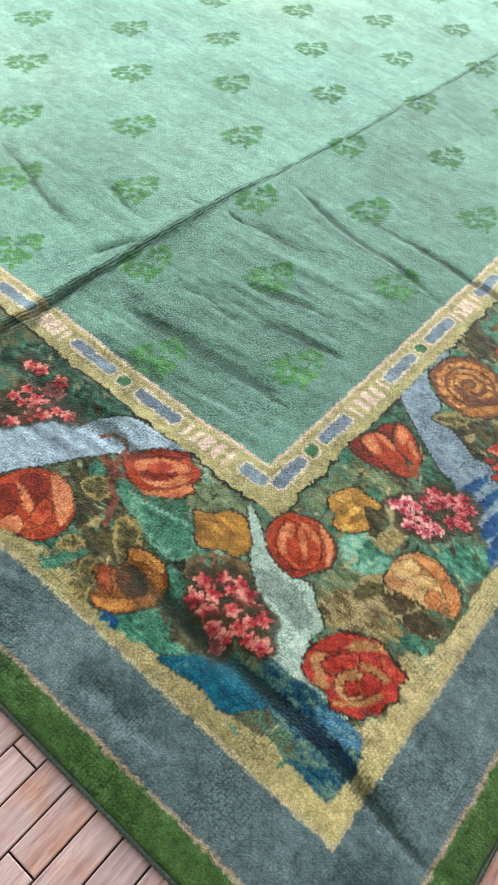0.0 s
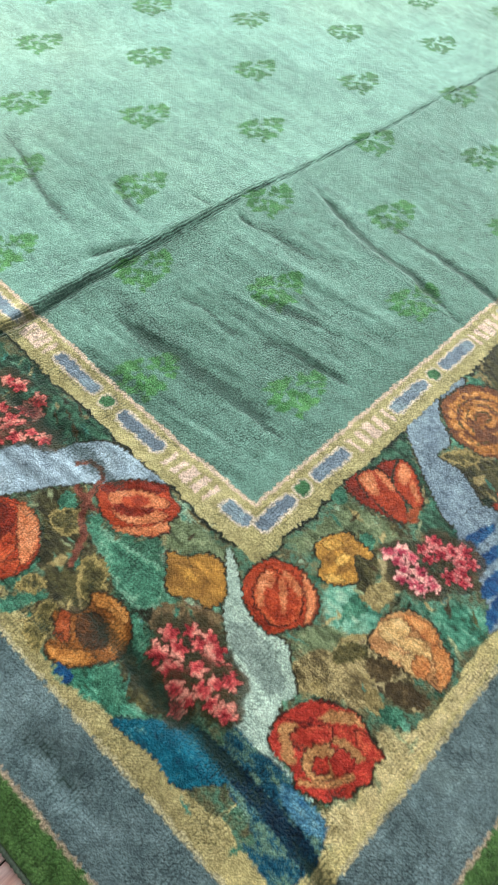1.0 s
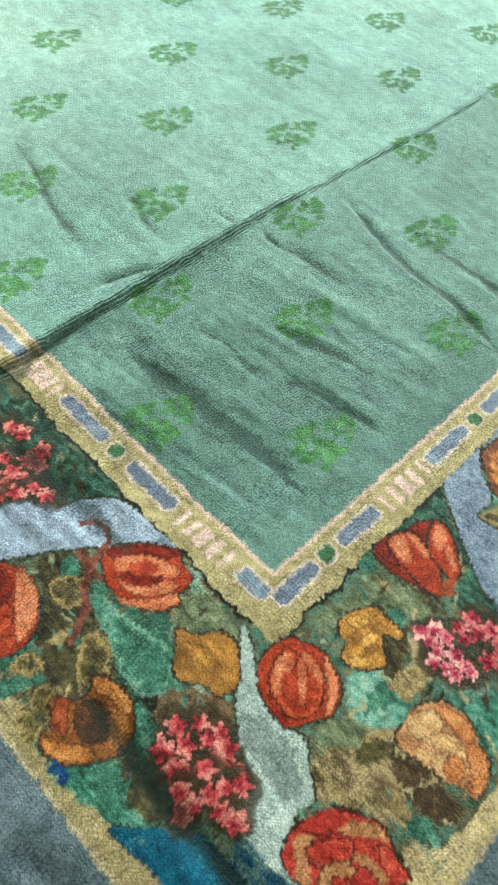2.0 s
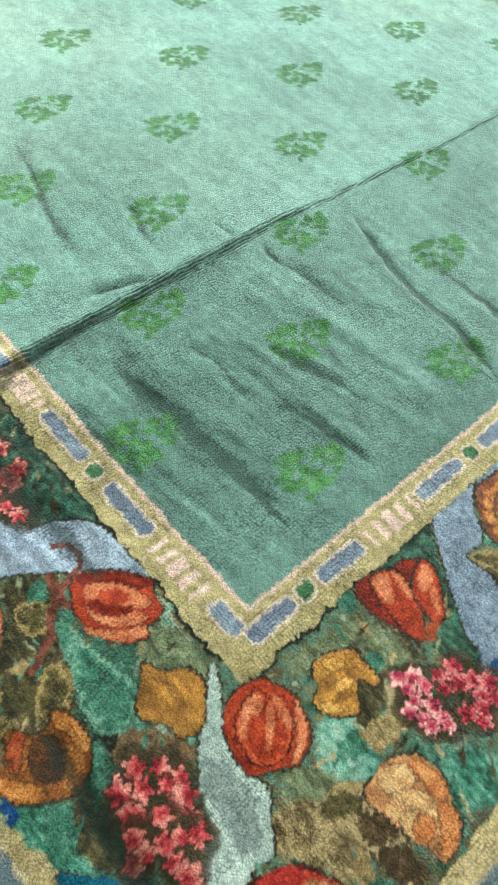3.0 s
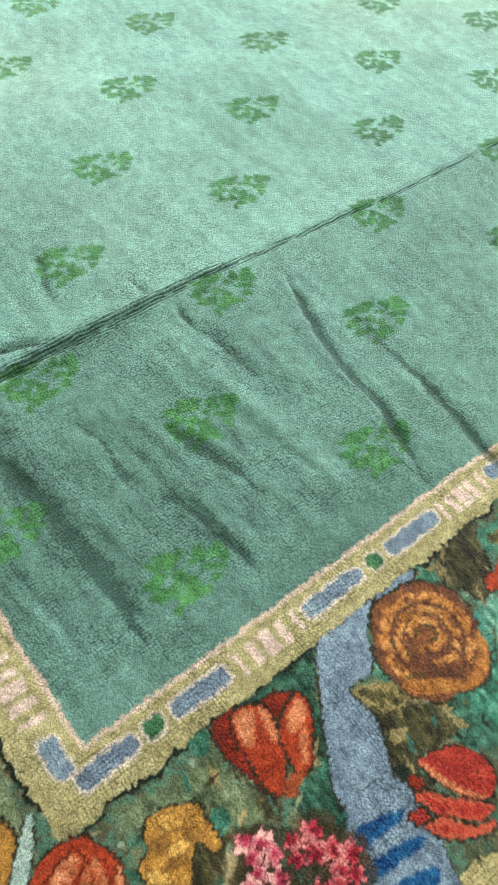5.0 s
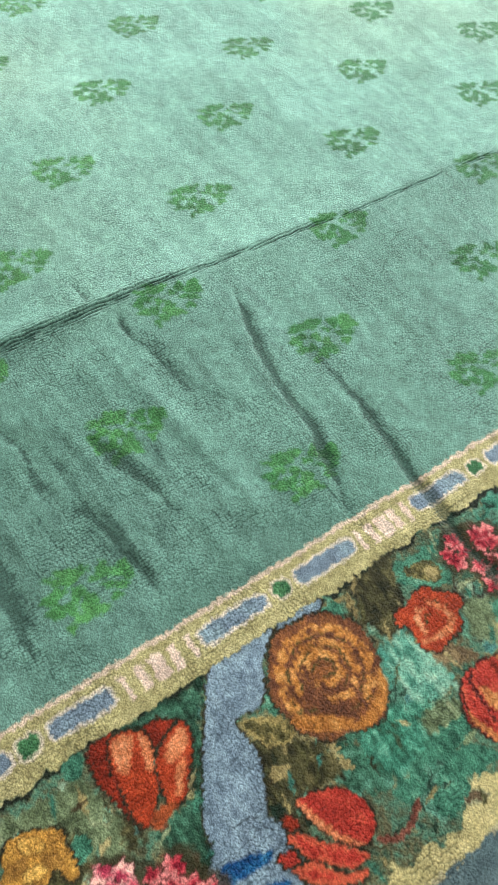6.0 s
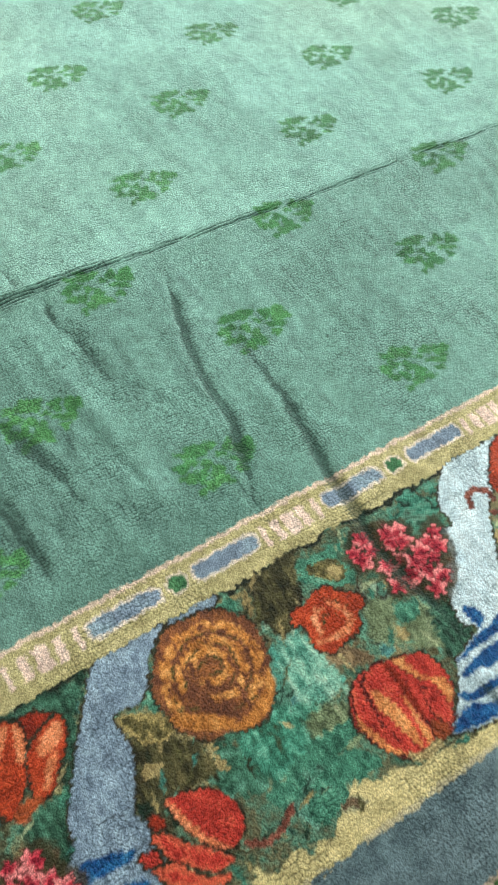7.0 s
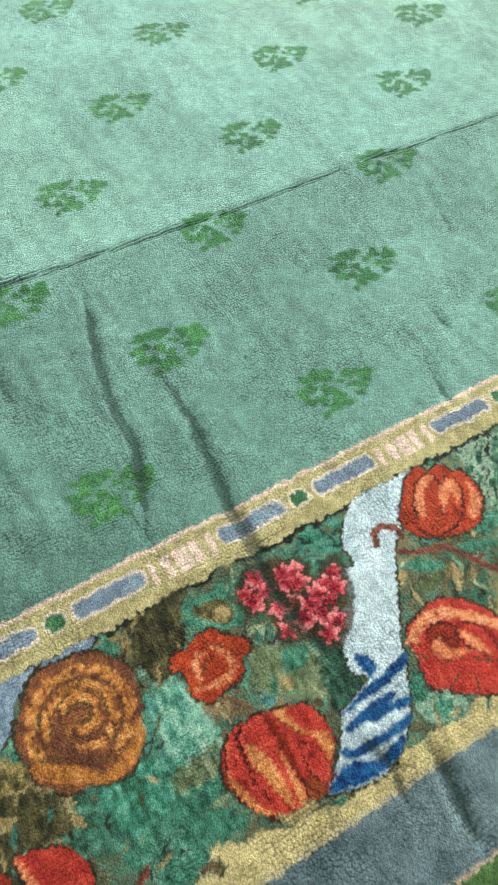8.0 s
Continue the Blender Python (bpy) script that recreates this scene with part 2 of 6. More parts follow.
PARTS = []                                       # (name, label, index of the part it belongs to)


def add_part(name, label="", of=-1):
    PARTS.append((name, label, of))
    return len(PARTS) - 1


def col(c):
    return np.array(lin(*c))


def soft(d, w=0.0022):
    """1 inside (d < 0), 0 outside, over about a tuft."""
    return np.clip(0.5 - d / (2 * w), 0, 1)


def near(cx, cy, r):
    a, b = np.searchsorted(XS, (cx - r, cx + r))
    c, d = np.searchsorted(YS, (cy - r, cy + r))
    s = (slice(c, d), slice(a, b))
    return s, JX[s] - cx, JY[s] - cy


def lay(s, m, c, which=None):
    """Weave colour c (one, or one a tuft) where m is 1."""
    c = col(c) if isinstance(c, tuple) else c
    TINT[s] = TINT[s] * (1 - m[..., None]) + c * m[..., None]
    if which is not None:
        WHICH[s] = np.where(m > 0.5, which, WHICH[s])


def pick(t, *colours):
    """Colour from a list by t in 0..1."""
    t = np.clip(t, 0, 0.9999) * (len(colours) - 1)
    cs = np.array([col(c) for c in colours])
    i = t.astype(int)
    f = (t - i)[..., None]
    return cs[i] * (1 - f) + cs[i + 1] * f


FULL = (slice(None), slice(None))
# distance past the field's edge, and how far in from each border line, on all four sides
DW, DS = np.maximum(-JX, JX - FIELD_X), np.maximum(-JY, JY - FIELD_Y)
OUT = np.maximum(DW, DS)


def beyond(i):
    return np.maximum(DW - WEST[i], DS - SOUTH[i])


field = add_part("field", "sea-green wool field with pressed-in folds, painted lighter past the fold")
guard = add_part("guard_stripe", "cream guard stripe with pinkish edge line")
floral = add_part("floral_border", "wide border of woven flowers, leaves and blue ribbons")
grey = add_part("plain_band", "slate blue-grey plain pile band")
green = add_part("edge_band", "dark green outer edge band")

# plain field; past the old fold its brighter slope is painted into the colour
sea = pick(0.55 * N3 + 0.45 * STREAK, (74, 111, 101), (99, 138, 124), (115, 157, 143), (127, 169, 157))
FOLD = np.interp(GX, (0.0, 0.2, 0.4, 0.6, 0.75, 0.9, 1.25, 1.7, 2.1, 4.6), (0.706, 0.714, 0.713, 0.721, 0.724, 0.713, 0.698, 0.693, 0.686, 0.68)) + 0.008 * (vnoise(GX, GY * 0, 0.11, 41) - 0.5)
fold_light = np.clip((GY - FOLD) / 0.02, 0, 1)[..., None]
sea = sea * (1 + 0.16 * fold_light)
# paler patches, more of them towards the far side
far_pale = np.clip(1.6 * (fbm(GX, GY, 0.7, 44) - 0.42), 0, 1)[..., None] * np.clip((GY - 0.6) / 1.0, 0, 1)[..., None]
sea = sea * (1 - 0.5 * far_pale) + col((168, 190, 160)) * 0.5 * far_pale
# dark streaks: stains, along with ripple shading painted into the colour
streak_shade = np.clip(3.2 * (STREAK - 0.60), 0, 1)[..., None] * np.clip(1.2 - np.abs(GY - 0.35) / 0.5, 0, 1)[..., None]
sea = sea * (1 - 0.48 * streak_shade)
# dimmer look of the near corner, painted in as a darker patch
corner_shade = np.clip(1.1 - np.hypot((GX - 0.32) / 0.55, (GY - 0.14) / 0.42), 0, 1) * (0.35 + 0.65 * fbm(GX * 3, GY, 0.14, 47))
sea = sea * (1 - 0.22 * corner_shade[..., None])
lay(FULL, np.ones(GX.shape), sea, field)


def leaf(cx, cy, length, width, rot, body, rim, vein=None, which=None):
    s, u, v = near(cx, cy, length * 0.62)
    if u.size == 0:
        return
    a, b = (u * np.cos(rot) + v * np.sin(rot)) / (length / 2), (-u * np.sin(rot) + v * np.cos(rot)) / (width / 2)
    d = np.abs(b) - (1 - np.abs(a) ** 1.7) * (1 + 0.12 * np.sin(14 * a))
    m = soft(d * width / 2)
    rimmed = np.clip((d + 0.42) / 0.2, 0, 1)
    c = pick(np.clip(N1[s] * 1.3 - 0.1, 0, 1), tuple(int(k * 0.72) for k in body), body, tuple(min(255, int(k * 1.18)) for k in body))
    c = c * (1 - rimmed[..., None]) + col(rim) * rimmed[..., None]
    if vein:
        w = (np.abs(b) < 0.13)[..., None]
        c = np.where(w, col(vein), c)
    lay(s, m, c, which)


# ---- sprigs strewn over the field: a fan of small lobed leaves over a stalk ----
def blob(cx, cy, w, h, rot, c, which):
    s, u, v = near(cx, cy, max(w, h))
    if u.size == 0:
        return
    a, b = (u * np.cos(rot) + v * np.sin(rot)) / (w / 2), (-u * np.sin(rot) + v * np.cos(rot)) / (h / 2)
    th = np.arctan2(b, a)
    d = (np.hypot(a, b) - 1 - 0.18 * np.cos(3 * th + 40 * cx) - 0.35 * (N1[s] - 0.5)) * min(w, h) / 2
    lay(s, soft(d, 0.003), pick(N1[s], tuple(int(k * 0.88) for k in c), tuple(int(k * 1.1) for k in c)), which)


def sprig(cx, cy, fade):
    k = add_part("sprig", "", field)
    dark, light = (52, 104, 64), (86, 144, 84)
    for x, y, w, h in SPRIG_LEAVES:
        t = np.clip(fade + rng.uniform(-0.2, 0.2), 0, 1)
        blob(cx + x, cy + y, w * rng.uniform(1.1, 1.35), h * rng.uniform(1.1, 1.35), radians(-28) + rng.uniform(-0.3, 0.3), tuple(int(d + (l - d) * t) for d, l in zip(dark, light)), k)


SPRIG_LEAVES = (
    (-0.052, 0.045, 0.032, 0.015), (-0.022, 0.042, 0.042, 0.026), (0.003, 0.042, 0.020, 0.015), (-0.072, 0.017, 0.024, 0.022),
    (-0.050, 0.021, 0.023, 0.019), (-0.070, -0.010, 0.026, 0.020), (-0.047, -0.016, 0.020, 0.025), (-0.025, 0.003, 0.021, 0.021),
    (-0.012, -0.020, 0.022, 0.027), (-0.014, -0.039, 0.042, 0.021), (-0.038, -0.043, 0.024, 0.018), (-0.060, -0.050, 0.014, 0.018),
    (0.035, 0.020, 0.021, 0.027), (0.064, 0.003, 0.034, 0.033), (0.035, -0.013, 0.032, 0.014), (0.033, -0.037, 0.020, 0.017),
    (0.011, 0.011, 0.018, 0.012), (0.052, -0.022, 0.020, 0.014),
)
for j in range(11):
    for i in range(9):
        x, y = (0.281 if j % 2 == 0 else 0.029) + 0.503 * i, 0.142 + 0.2625 * j
        x += 0.055 * min(max((0.53 - x) / 0.5, 0), 1)          # drawn a little closer near the short side
        if x < FIELD_X - 0.1 and y < FIELD_Y - 0.1:
            sprig(x, y, float(np.clip(0.75 - 0.42 * (x - 0.3), 0.0, 1)))

for x, y in ((0.764, 0.284), (1.16, 0.30), (1.42, 0.36), (0.70, 0.36), (0.62, 0.50)):
    blob(x, y, 0.006, 0.005, 0.3, (40, 58, 50), None)
# ---- guard stripe ----
cream = pick(0.5 * N1 + 0.5 * N2, (138, 128, 82), (176, 166, 116), (200, 188, 140))
lay(FULL, soft(-OUT), cream, guard)
lay(FULL, soft(np.abs(OUT - 0.002) - 0.0045), (214, 190, 168), guard)


def along_side(side, s0, s1, off, half):
    """Distance to a bar from s0 to s1 along a side, off from the field, with round ends; and its window."""
    cx, cy = ((s0 + s1) / 2, -off) if side == "south" else (-off, (s0 + s1) / 2)
    s, u, v = near(cx, cy, abs(s1 - s0) / 2 + 0.04)
    a, b = (u, v) if side == "south" else (v, u)
    qa, qb = np.abs(a) - (s1 - s0) / 2 + half * 0.7, np.abs(b) - half * 0.3
    return s, np.hypot(np.maximum(qa, 0), np.maximum(qb, 0)) - half * 0.7


def bar(side, s0, s1):
    s, d = along_side(side, s0, s1, 0.042, 0.0145)
    lay(s, soft(d - 0.0055), (216, 202, 184))
    k = add_part("blue_bar", "", guard)
    shade = pick(1.2 * N2[s] - 0.1 + 0.3 * (N1[s] - 0.5), (94, 108, 122), (120, 138, 154), (140, 164, 174))
    lay(s, soft(d), shade, k)


def diamond(side, c):
    k = add_part("green_diamond", "", guard)
    s, d = along_side(side, c - 0.016, c + 0.016, 0.042, 0.0145)
    lay(s, soft(d - 0.0055), (214, 200, 176))
    lay(s, soft(d), pick(N1[s], (44, 96, 62), (84, 134, 88)), k)


def hatch(side, s0, s1):
    for i, w in enumerate((0.010, 0.016, 0.027, 0.016, 0.010)):
        c = s0 + (s1 - s0) * (i + 0.5) / 5
        s, d = along_side(side, c - w / 2, c + w / 2, 0.044, 0.024)
        cx, cy = (c, -0.044) if side == "south" else (-0.044, c)
        a, b = (JX[s] - cx, JY[s] - cy) if side == "south" else (JY[s] - cy, JX[s] - cx)
        m = soft(np.maximum(np.abs(a) - w / 2, np.abs(b) - 0.022))
        k = add_part("pink_hatch", "", guard)
        lay(s, m, pick(N1[s], (220, 190, 172), (234, 212, 196)), k)


bar("south", -0.036, 0.072)
bar("west", -0.022, 0.045)
hatch("west", 0.065, 0.215)
for i in range(4):
    c = 0.105 + 0.486 * i
    diamond("south", c)
    if i:
        bar("south", c - 0.168, c - 0.036)
    bar("south", c + 0.036, c + (0.146 if i == 0 else 0.165))
    hatch("south", c + (0.155 if i == 0 else 0.170), c + 0.312)
for i in range(2):
    c = 0.403 + 0.486 * i
    diamond("west", c)
    bar("west", c - 0.172, c - 0.042)
    bar("west", c + 0.034, c + 0.170)
    hatch("west", c + 0.185, c + 0.31)

# ---- floral border: ground of mixed foliage ----
edge_in = GUARD + 0.014 * (vnoise(GX, GY, 0.035, 51) - 0.5) + 0.009 * (vnoise(GX, GY, 0.011, 50) - 0.5)
ragged = 0.030 + 0.050 * vnoise(GX, GY, 0.06, 52) - 0.02 * vnoise(GX, GY, 0.02, 53)
inside = -beyond(0)
ground = soft(edge_in - OUT) * soft(ragged - inside)
cloth = pick(0.5 * N1 + 0.5 * N2, (152, 144, 102), (194, 180, 132), (214, 200, 154))
cloth *= (1 - 0.34 * np.clip((-0.33 - GX) / 0.06, 0, 1) * np.clip((GY + 0.47) / 0.12, 0, 1))[..., None] * np.array((1.0, 1.0, 0.9))   # yellower all over, and darker along the short side
lay(FULL, soft(edge_in - OUT), cloth, floral)
mix = pick(0.65 * fbm(GX, GY, 0.07, 55) + 0.35 * N1, (44, 52, 38), (74, 80, 54), (60, 104, 84), (100, 96, 68), (78, 122, 100), (128, 118, 82), (92, 92, 64), (142, 132, 98))
lay(FULL, ground, mix)


def clump(cx, cy, rx, ry, rot, seed, *colours):
    """A loose patch of foliage in streaked dyes, with a torn outline."""
    s, u, v = near(cx, cy, 1.25 * max(rx, ry))
    a, b = (u * np.cos(rot) + v * np.sin(rot)) / rx, (-u * np.sin(rot) + v * np.cos(rot)) / ry
    d = np.hypot(a, b) - 0.20 - 1.45 * fbm(GX[s], GY[s], 0.030, seed)
    streak = fbm((a * rx) * 1.0, (b * ry) * 3.0, 0.035, seed + 3)
    lay(s, np.clip(0.5 - d / 0.12, 0, 1) * ground[s], pick(np.clip(2.3 * (0.65 * streak + 0.35 * N1[s] - 0.5) + 0.5, 0, 1), *colours))


D_TEAL, M_TEAL, L_TEAL, P_TEAL = (24, 46, 34), (58, 104, 82), (92, 142, 120), (150, 178, 150)
D_OLIVE, M_OLIVE, L_OLIVE, SAND, D_BROWN, M_BROWN = (34, 34, 22), (84, 78, 52), (130, 120, 80), (182, 166, 122), (44, 32, 22), (116, 92, 68)
clump(-0.255, 0.055, 0.10, 0.06, radians(30), 301, D_TEAL, M_TEAL, M_TEAL, L_TEAL)
clump(-0.295, 0.020, 0.07, 0.05, radians(-40), 303, D_TEAL, M_TEAL, L_TEAL)
clump(-0.120, 0.060, 0.06, 0.035, radians(85), 305, M_OLIVE, L_OLIVE, P_TEAL, L_TEAL)
clump(-0.300, 0.210, 0.10, 0.06, radians(60), 307, D_OLIVE, M_OLIVE, L_OLIVE, D_BROWN)
clump(-0.430, 0.110, 0.08, 0.05, radians(80), 309, D_OLIVE, M_OLIVE, L_OLIVE, SAND)
clump(-0.430, -0.080, 0.09, 0.045, radians(85), 311, D_TEAL, M_TEAL, L_TEAL, M_OLIVE)
clump(-0.350, -0.030, 0.06, 0.04, radians(70), 313, (30, 40, 26), D_OLIVE, M_TEAL)
# the next two put the shade of the short-side crease into dark foliage
clump(-0.375, -0.060, 0.09, 0.05, radians(85), 363, (32, 40, 26), D_OLIVE, M_TEAL, M_OLIVE)
clump(-0.355, 0.120, 0.09, 0.05, radians(60), 365, (34, 38, 24), M_OLIVE, (60, 46, 30), L_OLIVE)
clump(0.400, -0.330, 0.06, 0.05, radians(50), 367, (26, 36, 24), D_TEAL, M_OLIVE)
clump(-0.265, -0.080, 0.05, 0.03, radians(-60), 315, M_BROWN, L_OLIVE, (128, 104, 84), P_TEAL)
clump(-0.140, 0.400, 0.12, 0.035, radians(85), 317, D_TEAL, M_TEAL, D_OLIVE)
clump(-0.330, 0.480, 0.10, 0.05, radians(50), 319, D_TEAL, D_BROWN, M_TEAL)
clump(-0.030, -0.255, 0.06, 0.045, radians(20), 321, D_TEAL, M_TEAL, L_TEAL, M_OLIVE, P_TEAL)
clump(0.060, -0.140, 0.09, 0.028, radians(5), 323, D_TEAL, L_TEAL, M_OLIVE, P_TEAL)
clump(0.120, -0.190, 0.06, 0.035, radians(60), 325, L_TEAL, L_OLIVE, P_TEAL)
clump(0.080, -0.300, 0.05, 0.035, radians(-10), 327, M_OLIVE, SAND, L_OLIVE)
clump(-0.120, -0.330, 0.08, 0.05, radians(110), 329, D_BROWN, L_OLIVE, SAND, M_BROWN, (176, 164, 120))
clump(-0.080, -0.400, 0.08, 0.045, radians(70), 331, D_BROWN, M_OLIVE, SAND, D_BROWN, L_OLIVE)
clump(0.090, -0.400, 0.08, 0.06, radians(30), 333, D_TEAL, M_TEAL, L_TEAL, M_OLIVE)
clump(0.310, -0.120, 0.08, 0.03, radians(0), 335, (26, 36, 24), D_TEAL, M_TEAL)
clump(0.330, -0.240, 0.05, 0.05, radians(60), 337, (28, 38, 26), D_TEAL, D_OLIVE)
clump(0.475, -0.290, 0.07, 0.05, radians(70), 339, D_OLIVE, M_OLIVE, L_OLIVE, SAND, D_TEAL)
clump(0.690, -0.290, 0.10, 0.065, radians(70), 341, M_TEAL, L_TEAL, (74, 146, 128), P_TEAL)
clump(0.630, -0.380, 0.10, 0.08, radians(50), 343, M_TEAL, L_TEAL, D_TEAL, L_TEAL, M_TEAL)
clump(0.530, -0.350, 0.06, 0.05, radians(20), 345, D_TEAL, M_TEAL, L_TEAL)
clump(0.715, -0.140, 0.06, 0.05, radians(80), 347, D_BROWN, D_OLIVE, M_OLIVE, (70, 56, 34))
clump(0.880, -0.150, 0.09, 0.04, radians(0), 349, D_TEAL, (60, 128, 106), M_OLIVE)
clump(0.880, -0.270, 0.06, 0.06, radians(60), 351, M_TEAL, L_TEAL, D_BROWN, P_TEAL)
clump(0.940, -0.340, 0.06, 0.05, radians(60), 353, D_TEAL, M_OLIVE, L_TEAL)
clump(1.050, -0.140, 0.07, 0.045, radians(0), 355, D_TEAL, (60, 128, 106), L_TEAL, D_OLIVE)
clump(1.260, -0.300, 0.09, 0.05, radians(60), 357, D_OLIVE, M_TEAL, M_OLIVE, L_OLIVE)
clump(1.420, -0.190, 0.10, 0.07, radians(40), 359, D_TEAL, M_TEAL, P_TEAL, D_OLIVE)
clump(1.090, -0.470, 0.04, 0.04, 0.0, 361, M_TEAL, P_TEAL, L_TEAL)


def floral_space(x, y, pad=0.03):
    out = max(-x, -y)
    return GUARD + pad < out and min(x + WEST[0], y + SOUTH[0]) > pad + 0.02


LEAF_DYES = ((58, 116, 96), (72, 132, 110), (92, 146, 124), (78, 90, 56), (110, 106, 68), (132, 116, 76), (50, 90, 70), (104, 86, 64), (68, 118, 112), (150, 136, 98))
leafy = random.Random(5)
for _ in range(700):
    x, y = leafy.uniform(-0.5, 2.3), leafy.uniform(-0.53, 1.2)
    if floral_space(x, y):
        body = leafy.choice(LEAF_DYES)
        rim = leafy.choice(((64, 66, 46), (142, 134, 96), (104, 146, 124), (84, 96, 70), (150, 150, 116)))
        leaf(x, y, leafy.uniform(0.03, 0.075), leafy.uniform(0.012, 0.032), leafy.uniform(0, 3.14), body, rim, which=None)


def poly_line(points, x, y):
    """Distance to a polyline, and how far along it (0..1) the nearest place lies."""
    best, at = np.full(x.shape, 9.0), np.zeros(x.shape)
    n = len(points) - 1
    for i, ((ax, ay), (bx, by)) in enumerate(zip(points, points[1:])):
        dx, dy = bx - ax, by - ay
        t = np.clip(((x - ax) * dx + (y - ay) * dy) / (dx * dx + dy * dy), 0, 1)
        d = np.hypot(x - ax - t * dx, y - ay - t * dy)
        at = np.where(d < best, (i + t) / n, at)
        best = np.minimum(best, d)
    return best, at


def around(points, pad):
    xs, ys = [p[0] for p in points], [p[1] for p in points]
    a, b = np.searchsorted(XS, (min(xs) - pad, max(xs) + pad))
    c, d = np.searchsorted(YS, (min(ys) - pad, max(ys) + pad))
    return (slice(c, d), slice(a, b))


def smooth(points, n=5):
    """A closed curve through the points (Catmull-Rom)."""
    p = np.array(points)
    a, b, c, d = np.roll(p, 1, 0), p, np.roll(p, -1, 0), np.roll(p, -2, 0)
    t = (np.arange(n) / n)[None, :, None]
    a, b, c, d = a[:, None], b[:, None], c[:, None], d[:, None]
    out = 0.5 * (2 * b + (c - a) * t + (2 * a - 5 * b + 4 * c - d) * t ** 2 + (3 * b - a - 3 * c + d) * t ** 3)
    return [tuple(q) for q in out.reshape(-1, 2)]


def polygon(points, x, y):
    inside_it = np.zeros(x.shape, bool)
    for (ax, ay), (bx, by) in zip(points, points[1:] + points[:1]):
        cross = (ay > y) != (by > y)
        inside_it ^= cross & (x < (bx - ax) * (y - ay) / ((by - ay) or 1e-9) + ax)
    return inside_it


BAND = soft(GUARD - 0.002 - OUT) * soft(0.012 - inside)
# the knots step along the rows, so outlines are saw-toothed
SX = GX + 0.45 * (JX - GX) + 0.0014 * np.sign(np.sin(GY * 2 * np.pi / 0.0115)) * (vnoise(GX, GY, 0.02, 221) > 0.3)
SY = GY + 0.45 * (JY - GY) + 0.0010 * np.sign(np.sin(GX * 2 * np.pi / 0.0125)) * (vnoise(GX, GY, 0.02, 222) > 0.4)
STREAKY = fbm(GX * 2.6, GY * 0.8, 0.022, 223)


def petal(k, dyes, points, line, rim=0.0, line_dye=None):
    """One woven shape with an outline; rim: how much paler its margin is. Dyes go from dark to light."""
    s = around(points, 0.03)
    curve = smooth(points)
    d, _ = poly_line(curve + curve[:1], SX[s], SY[s])
    d = np.where(polygon(curve, SX[s], SY[s]), -d, d)
    if k is None:                                # loose foliage: a torn edge and streaked dyes
        m = np.clip(0.5 - (d + 0.034 * (N2[s] - 0.5) + 0.020 * (N1[s] - 0.5)) / 0.010, 0, 1) * BAND[s]
        tone = 0.5 + 2.1 * (0.5 * STREAKY[s] + 0.3 * N1[s] + 0.2 * N2[s] - 0.5)
    else:
        torn = 0.016 if line == 0.002 else 0.006
        d = d + torn * (N1[s] - 0.5) + 0.6 * torn * (N2[s] - 0.5)
        m = soft(d, 0.0018 if line else 0.0026) * BAND[s]
        tone = 0.46 + 1.6 * (0.42 * STREAKY[s] + 0.38 * N1[s] + 0.2 * N2[s] - 0.5) + 0.25 * (WHITE[s] - 0.5)
        tone = tone + rim * np.exp(-((d / 0.008) ** 2))
        if line > 0.002:
            edge = line_dye or tuple(int(0.52 * q + 5) for q in dyes[0])
            broken = np.clip(5 * (STREAKY[s] - (0.26 if line_dye else 0.28)), 0, 1)
            lay(s, soft(d - 1.15 * line, 0.0018) * BAND[s] * broken, edge)
    lay(s, m, pick(np.clip(tone, 0, 1), *dyes), k)


def vein(k, dyes, points, width, broken=0.0):
    s = around(points, width + 0.01)
    d, _ = poly_line(points, SX[s], SY[s])
    lay(s, soft(d - width / 2 + 0.35 * width * (N2[s] - 0.5), 0.002) * BAND[s] * np.clip(6 * (0.5 * STREAKY[s] + 0.5 * N1[s] - broken), 0, 1), pick(np.clip(0.5 + 1.3 * (N1[s] - 0.5), 0, 1), *dyes), k)


florist = random.Random(9)


def florets(label, dyes, places, size):
    """A loose head of five-petalled blossoms over dark foliage."""
    for x, y in places:
        s, u, v = near(x, y, 0.05)
        lay(s, np.clip(0.5 - (np.hypot(u, v) - 0.030 + 0.03 * (N2[s] - 0.5)) / 0.008, 0, 1) * BAND[s] * 0.85, pick(N1[s], (40, 34, 24), (62, 58, 36), (92, 60, 44)))
    for x, y in places:
        r, turn_ = size * florist.uniform(0.72, 1.05), florist.uniform(0, 6)
        s, u, v = near(x, y, r * 2)
        u, v = SX[s] - x, SY[s] - y
        th, rho = np.arctan2(v, u), np.hypot(u, v) / r
        d = (rho - 1 - 0.26 * np.cos(5 * th + turn_) - 0.8 * (N1[s] - 0.5)) * r
        k = add_part("blossom", label, floral)
        tone = 0.10 + 0.62 * rho + 1.1 * (N1[s] - 0.5) + 0.35 * np.cos(th - turn_)
        lay(s, soft(d - 0.0018) * BAND[s], tuple(int(0.8 * q) for q in dyes[0]))
        lay(s, soft(d, 0.0016) * BAND[s], pick(np.clip(tone, 0, 1), *dyes), k)


line = soft(np.abs(OUT - edge_in - 0.004) - 0.0042 - 0.004 * (N2 - 0.5))
lay(FULL, line * (vnoise(GX, GY, 0.05, 57) > 0.15) * (WHICH == floral), (28, 34, 24))
